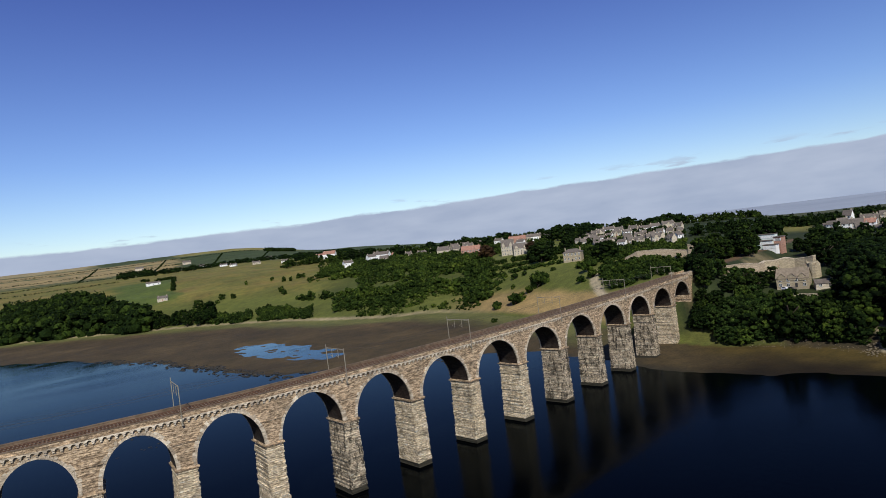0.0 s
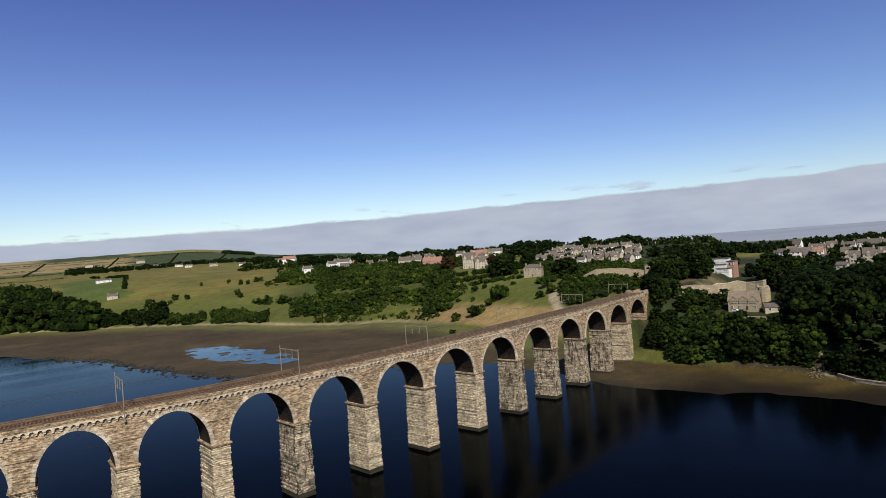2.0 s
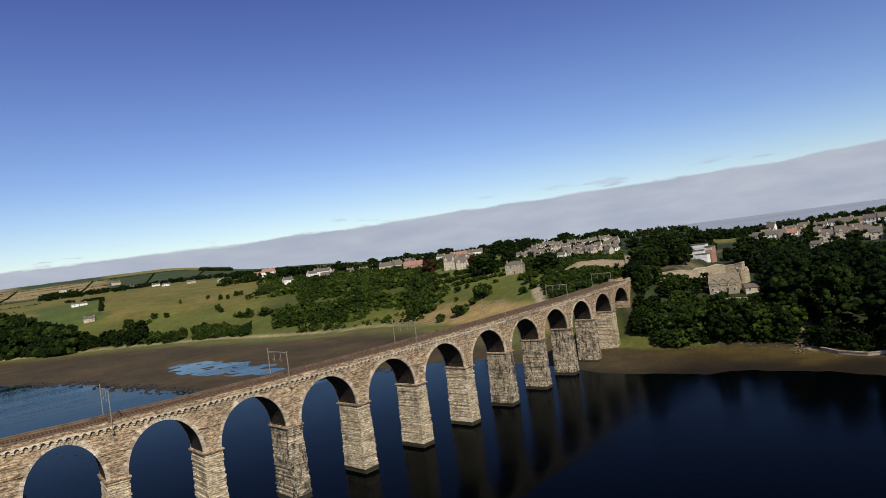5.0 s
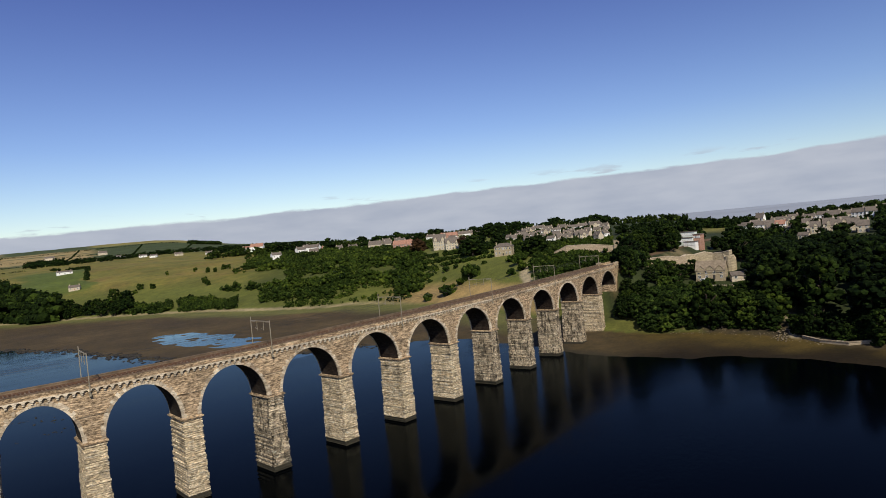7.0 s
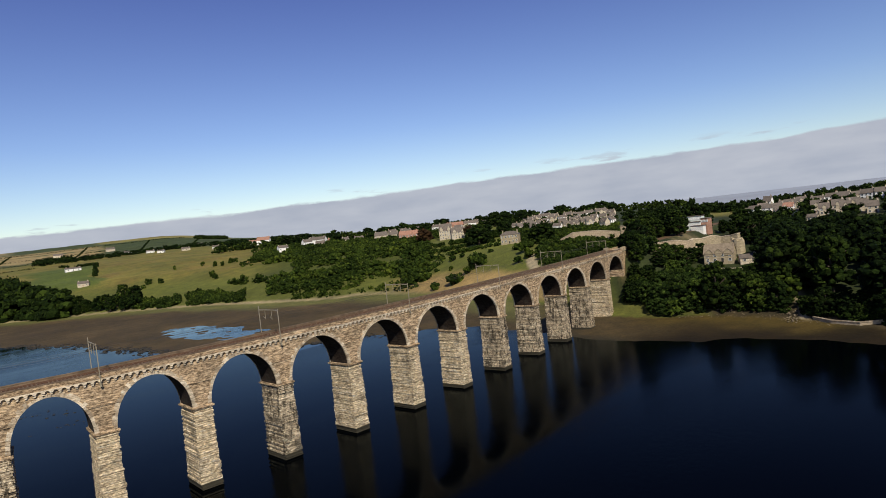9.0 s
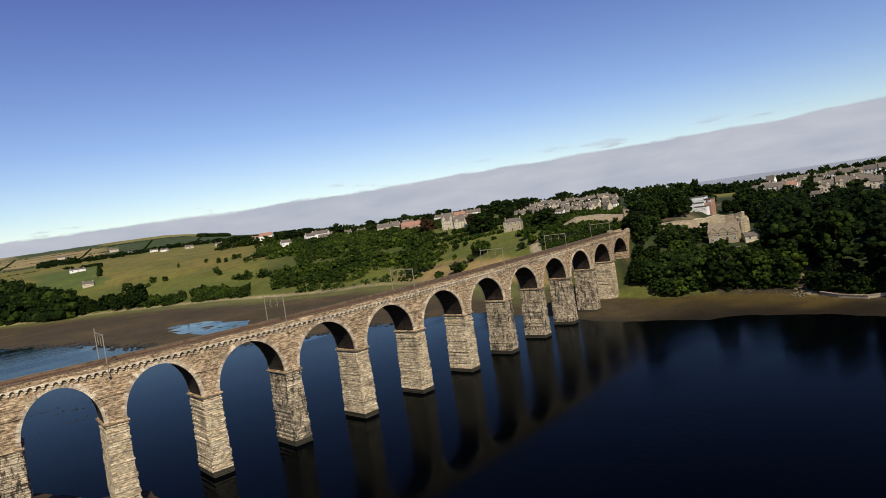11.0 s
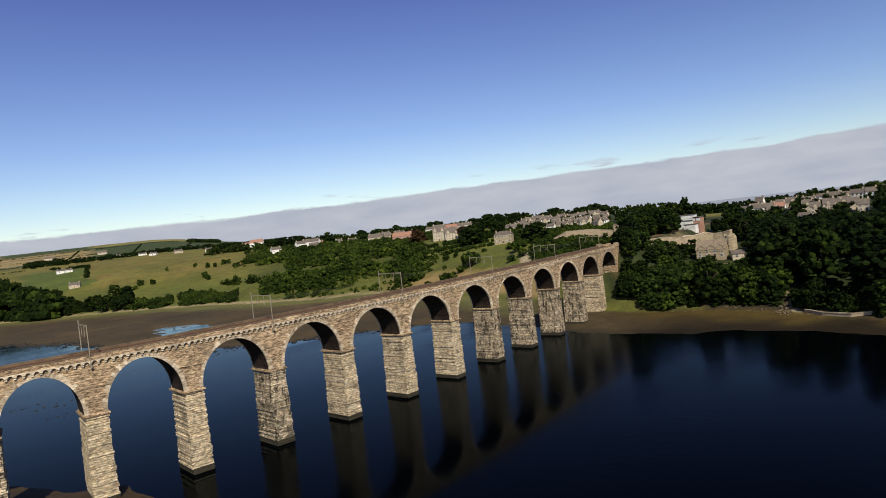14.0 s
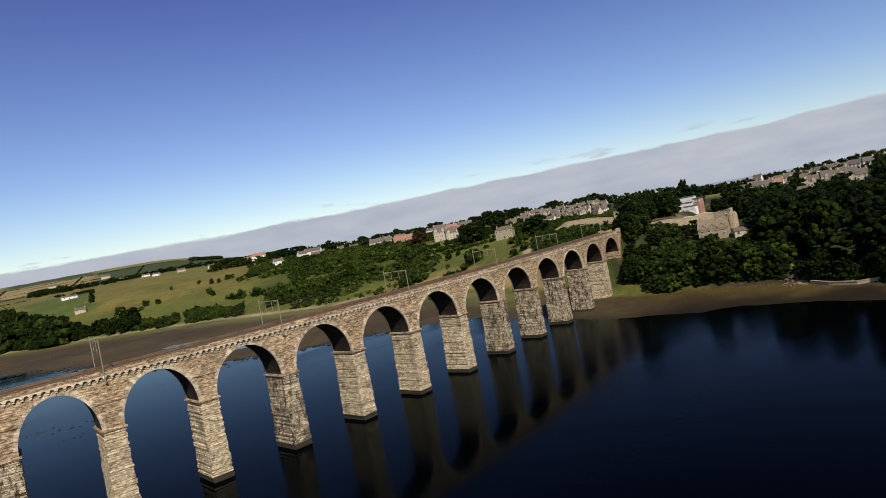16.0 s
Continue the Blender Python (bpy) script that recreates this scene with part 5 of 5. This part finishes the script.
scatter("far_wood", "dark far woods among the farms",
        strewn(9, (54, 73.2), (1330, 1800), 760, (2.4, 4.6), lambda a, d, s, w: ((d > 1530) & (d < 1640) & (w > -0.5)) | ((a > 70.6) & (d > 1600)) | ((a < 59) & (w > -0.3)), 40, 0.3), M_LEAF, 39, 6, 20, 1.0)


scatter("bank_shrubs", "low dark shrubs under the trees along the shore",
        strewn(19, (-6, 22.0), (262, 320), 330, (0.9, 1.9), lambda a, d, s, w: (s < 11) & ((a < 11.2) | (a > 12.2)), 20), M_LEAF, 57, 9, 110, 1.0)


def hedge(a0, d0, a1, d1, size, step=4.5):
    """Spots in a row between two places."""
    p, q = Vector(spot(a0, d0)), Vector(spot(a1, d1))
    n = max(2, int((q - p).length / step))
    hr2 = random.Random(int(a0 * 10 + d0))
    return [(*p.lerp(q, (i + hr2.uniform(-0.3, 0.3)) / n), size * hr2.uniform(0.7, 1.25)) for i in range(n) if hr2.random() > 0.1]


scatter("far_hedges", "dark hedges between far fields",
        hedge(84, 1700, 70.5, 1740, 1.6) + hedge(83, 2080, 68, 2040, 1.7) + hedge(82, 2480, 62, 2420, 1.8) + hedge(76, 1700, 74.5, 2500, 1.6) + hedge(70.5, 1740, 69.5, 2450, 1.6)
        + hedge(66, 1650, 65, 2400, 1.6) + hedge(82, 1480, 73, 1460, 1.5) + hedge(62, 1700, 61.2, 2350, 1.6), M_LEAF, 41, 4, 8, 0.8)
scatter("terrace_trees", "dark garden trees between the terraces",
        strewn(17, (24.8, 35), (600, 980), 400, (1.0, 2.7), lambda a, d, s, w: w > -0.3, 22, 0.3), M_LEAF, 55, 8, 80, 1.15)
scatter("hill_copse", "dark copse on the far hilltop", strewn(11, (59.0, 61.4), (2350, 2480), 160, (4, 5.5)), M_LEAF, 43, 8, 30, 0.9)
scatter("garden_shrubs", "mixed green garden shrubs below the terraces",
        strewn(12, (24.8, 34), (520, 700), 420, (1.2, 2.6), lambda a, d, s, w: w > -0.45, 18), M_GORSE, 45, 7, 60, 1.0)
scatter("villa_hedges", "clipped green hedges in front of the villas",
        strewn(13, (32, 43), (570, 690), 300, (1.0, 2.2), lambda a, d, s, w: np.abs(((d - 6 * a) / 34) % 1 - 0.5) < 0.16, 18), M_GORSE, 47, 7, 60, 0.9)
scatter("town_trees", "dark trees between the town houses",
        strewn(14, (2, 24), (460, 820), 430, (1.7, 3.7), lambda a, d, s, w: (w > -0.3) & ((a < 15) | (d > 700)), 22, 0.2), M_LEAF, 49, 8, 90, 1.2)
scatter("railway_scrub", "green scrub on the railway bank",
        strewn(15, (24.6, 31.5), (430, 500), 230, (1.6, 2.9), lambda a, d, s, w: w > -0.5, 18), M_GORSE, 51, 7, 70, 0.9)
scatter("field_hedge", "dark green hedge round the farm paddock",
        [(*spot(a, d), 2.6) for a, d in [(71.4 - 0.1 * i, 1330 - 3 * i) for i in range(5)] + [(70.3 - 0.1 * i, 1290 - i) for i in range(13)] + [(68.95 + 0.015 * i, 1270 - 18 * i) for i in range(14)]], M_LEAF, 53)


# ---- castle ruin, ramparts, station ----
def rampart(points, tall, thick, label, name="rampart_wall", mat=M_PALEWALL, batter=0.12, level=False):
    """A thick battered wall with a coping along points given by bearing and distance; level: tall gives heights over the river."""
    w = thing(name, label=label, category="wall")
    xy = [Vector((*spot(a, d), 0)) for a, d in points]
    body, top = [], []
    n = len(xy)
    for i, p in enumerate(xy):
        t = (xy[min(i + 1, n - 1)] - xy[max(i - 1, 0)]).normalized()
        q = Vector((-t.y, t.x, 0))
        if q.dot(Vector((*EYE_XY, 0)) - p) > 0:
            q = -q
        z = ground_z(p.x, p.y)
        h = tall[i] - z if level else tall[i]
        body += [p - q * batter * h + Vector((0, 0, z - 1.5)), p + q * thick + Vector((0, 0, z - 1.5)), p + q * thick + Vector((0, 0, z + h)), p + Vector((0, 0, z + h))]
        top += [p - q * 0.15 + Vector((0, 0, z + h)), p + q * (thick + 0.15) + Vector((0, 0, z + h)), p + q * (thick + 0.15) + Vector((0, 0, z + h + 0.35)), p - q * 0.15 + Vector((0, 0, z + h + 0.35))]
    fs = [(4 * i + j, 4 * i + (j + 1) % 4, 4 * i + 4 + (j + 1) % 4, 4 * i + 4 + j) for i in range(n - 1) for j in range(4)] + [(0, 3, 2, 1), (4 * n - 4, 4 * n - 3, 4 * n - 2, 4 * n - 1)]
    a = link_mesh("wall_body", body, fs, mat, w)
    b = link_mesh("coping", top, fs, M_VOUS, w)
    for o in (a, b):
        bm = bmesh.new()
        bm.from_mesh(o.data)
        bmesh.ops.recalc_face_normals(bm, faces=bm.faces)
        bm.to_mesh(o.data)
        bm.free()
    return w


rampart([(22.8, 352), (22.3, 358), (21.6, 364), (20.4, 366), (19.2, 367), (18.7, 376)], [22.5, 27.0, 31.2, 31.6, 31.0, 30.2], 3.0, "pale sandstone rampart wall of a ruined castle", level=True)
rampart([(19.1, 384), (18.6, 386), (18.0, 390), (17.2, 391), (16.6, 391), (15.9, 389), (15.3, 386)], [29.2, 30.6, 30.0, 31.2, 30.0, 30.4, 31.4], 2.2, "broken upper wall of a ruined castle", mat=M_BUFF, level=True)
rampart([(18.6, 340), (17.6, 341), (16.4, 340), (15.2, 338)], [1.3, 1.5, 1.4, 1.2], 0.5, "low stone garden wall before the castle house", "garden_wall", M_BUFF, 0.0)
rampart([(3.0, 263), (5.3, 265), (7.4, 265.5), (9.3, 271), (10.5, 279)], [0.8, 0.9, 1.0, 0.9, 0.7], 0.8, "low pale stone wall along the foot of the wooded bank", "shore_wall", M_PALEWALL, 0.1)
rampart([(29.7, 502), (28.6, 497), (26.6, 494), (24.3, 490)], [4.0, 8.0, 8.5, 8.0], 1.6, "long pale stone retaining wall above the railway", "retaining_wall")
rampart([(24.5, 489), (24.1, 488)], [12.0, 12.0], 2.2, "square stone pillar at the end of a wall", "wall_pillar", M_PALEWALL, 0.0)


def castle_tower():
    e = thing("castle_tower", pose(*spot(15.3, 366), ground_z(*spot(15.3, 366))), "ruined round stone tower with a broken top", "tower")
    s = Soup()
    ring = 14
    for r0, r1, z0, z1 in ((3.2, 3.0, -1.5, 6.0),):
        s.add([(r * math.cos(i * math.tau / ring), r * math.sin(i * math.tau / ring), z + (random.uniform(-1.2, 2.5) if z > 0 else 0)) for r, z in ((r0, z0), (r1, z1), (r1 - 1.0, z1)) for i in range(ring)],
              [(j * ring + i, j * ring + (i + 1) % ring, (j + 1) * ring + (i + 1) % ring, (j + 1) * ring + i) for j in range(2) for i in range(ring)] + [tuple(range(2 * ring, 3 * ring))])
    s.make("tower_wall", M_BUFF, e)


castle_tower()


def station():
    e = thing("station_building", pose(*spot(18.2, 486), ground_z(*spot(18.2, 486)), 0, 0, 18.2 - 90 - 20), "pale green and pink flat-roofed station building in stepped blocks", "building")
    for x0, x1, y0, y1, z0, z1, mat in ((-9, 2, -3, 4, -4, 5.6, M_STATION), (-10, 1, 4.1, 10, -4, 9.6, M_STATION), (2.1, 6.5, -1, 8, -4, 7.6, M_PINK), (-2, 6, -9, -3.2, -4, 3.0, M_WHITE)):
        s = Soup()
        s.box(x0, x1, y0, y1, z0, z1)
        b = s.make("block", mat, e)
        r = Soup()
        r.box(x0 - 0.4, x1 + 0.4, y0 - 0.4, y1 + 0.2, z1, z1 + 0.4)
        r.make("flat_roof", M_SLATE, b)
        n = 6
        for i in range(n):
            px = x0 + (i + 0.5) * (x1 - x0) / n
            o = new("window", WINDOW)
            o.parent = e
            o.matrix_basis = Matrix.Translation((px, y0, z1 - 1.7)) @ Matrix.Diagonal((1.3, 1, 0.9, 1))


station()


def car(x, y, turn, paint, label):
    e = thing("car", pose(x, y, ground_z(x, y) + 0.02, 0, 0, turn), label, "car")
    s = Soup()
    prof = [(-2.1, 0.3), (2.1, 0.3), (2.15, 0.75), (1.2, 0.95), (0.6, 1.45), (-1.2, 1.48), (-1.9, 0.98), (-2.15, 0.8)]
    n = len(prof)
    s.add([(px, yy, pz) for yy in (-0.85, 0.85) for px, pz in prof], [tuple(range(n)), tuple(range(2 * n - 1, n - 1, -1))] + [(i, n + i, n + (i + 1) % n, (i + 1) % n) for i in range(n)])
    s.make("body", paint, e)
    g = Soup()
    g.box(-1.1, 0.5, -0.87, 0.87, 1.0, 1.36)
    g.make("side_window", M_PANE, e)
    for wx in (-1.35, 1.35):
        for wy in (-0.8, 0.8):
            w = Soup()
            w.bar((wx, wy - 0.1, 0.32), (wx, wy + 0.1, 0.32), 0.32, 12)
            w.make("wheel", M_TYRE, e)


car(*spot(23.7, 486), 60, M_CAR, "white car parked on the road above the railway")
car(*spot(17.5, 352), 75, M_CAR, "white car parked beside the castle house")
car(*spot(17.0, 351), 70, M_SLATE, "grey car parked beside the castle house")


# ---- shore stones ----
def boulder(seed, size):
    rng = np.random.default_rng(seed)
    v = ICO_V * (0.75 + 0.5 * rng.random((len(ICO_V), 1))) * np.array([1.2, 0.9, 0.55]) * size
    return v


def stones(name, label, places, mat, seed):
    rng = np.random.default_rng(seed)
    V, F, n = [], [], 0
    for x, y, z, sz in places:
        V.append(boulder(int(rng.integers(1e6)), sz) + np.array([x, y, z]))
        F.append(ICO_F + n)
        n += len(ICO_V)
    me = bpy.data.meshes.new(name)
    me.from_pydata(np.concatenate(V).tolist(), [], np.concatenate(F).tolist())
    me.materials.append(mat)
    return tagged(new(name, me), label, "stones", kind="stuff")


rr = random.Random(3)
stones("shore_stones", "pale stones strewn along the foot of the river bank",
       [(*p, ground_z(*p) + 0.1, rr.uniform(0.08, 0.3)) for p in [spot(rr.uniform(3, 20.5), rr.uniform(268, 302)) for _ in range(1500)] if -4.5 < inland(*p) < 3], M_PEBBLE, 1)
stones("weed_rocks", "dark weed-covered stones at the edge of the mud",
       [(x, y, ground_z(x, y) + 0.05, rr.uniform(0.4, 1.6)) for x, y in [(rr.uniform(110, 230), rr.uniform(100, 430)) for _ in range(4200)]
        if -7 < float(land(np.array([x]), np.array([y]))[2][0]) < 7][:420], M_ROCK, 2)
stones("stone_jetty", "broken line of pale stones running into the river",
       [(*spot(11.9 + 0.35 * math.sin(i), 291 - i * 0.55), ground_z(*spot(11.9, 291 - i * 0.55)) + 0.3, rr.uniform(0.25, 0.6)) for i in range(30)], M_PEBBLE, 3)
stones("river_rocks", "dark weed-covered rocks breaking the river surface",
       [(bx + rr.gauss(0, 5), by + rr.gauss(0, 3), -0.06, rr.uniform(0.2, 0.55)) for bx, by in ((59, 141), (58, 110), (150, 160), (66, 132)) for _ in range(14)], M_ROCK, 4)
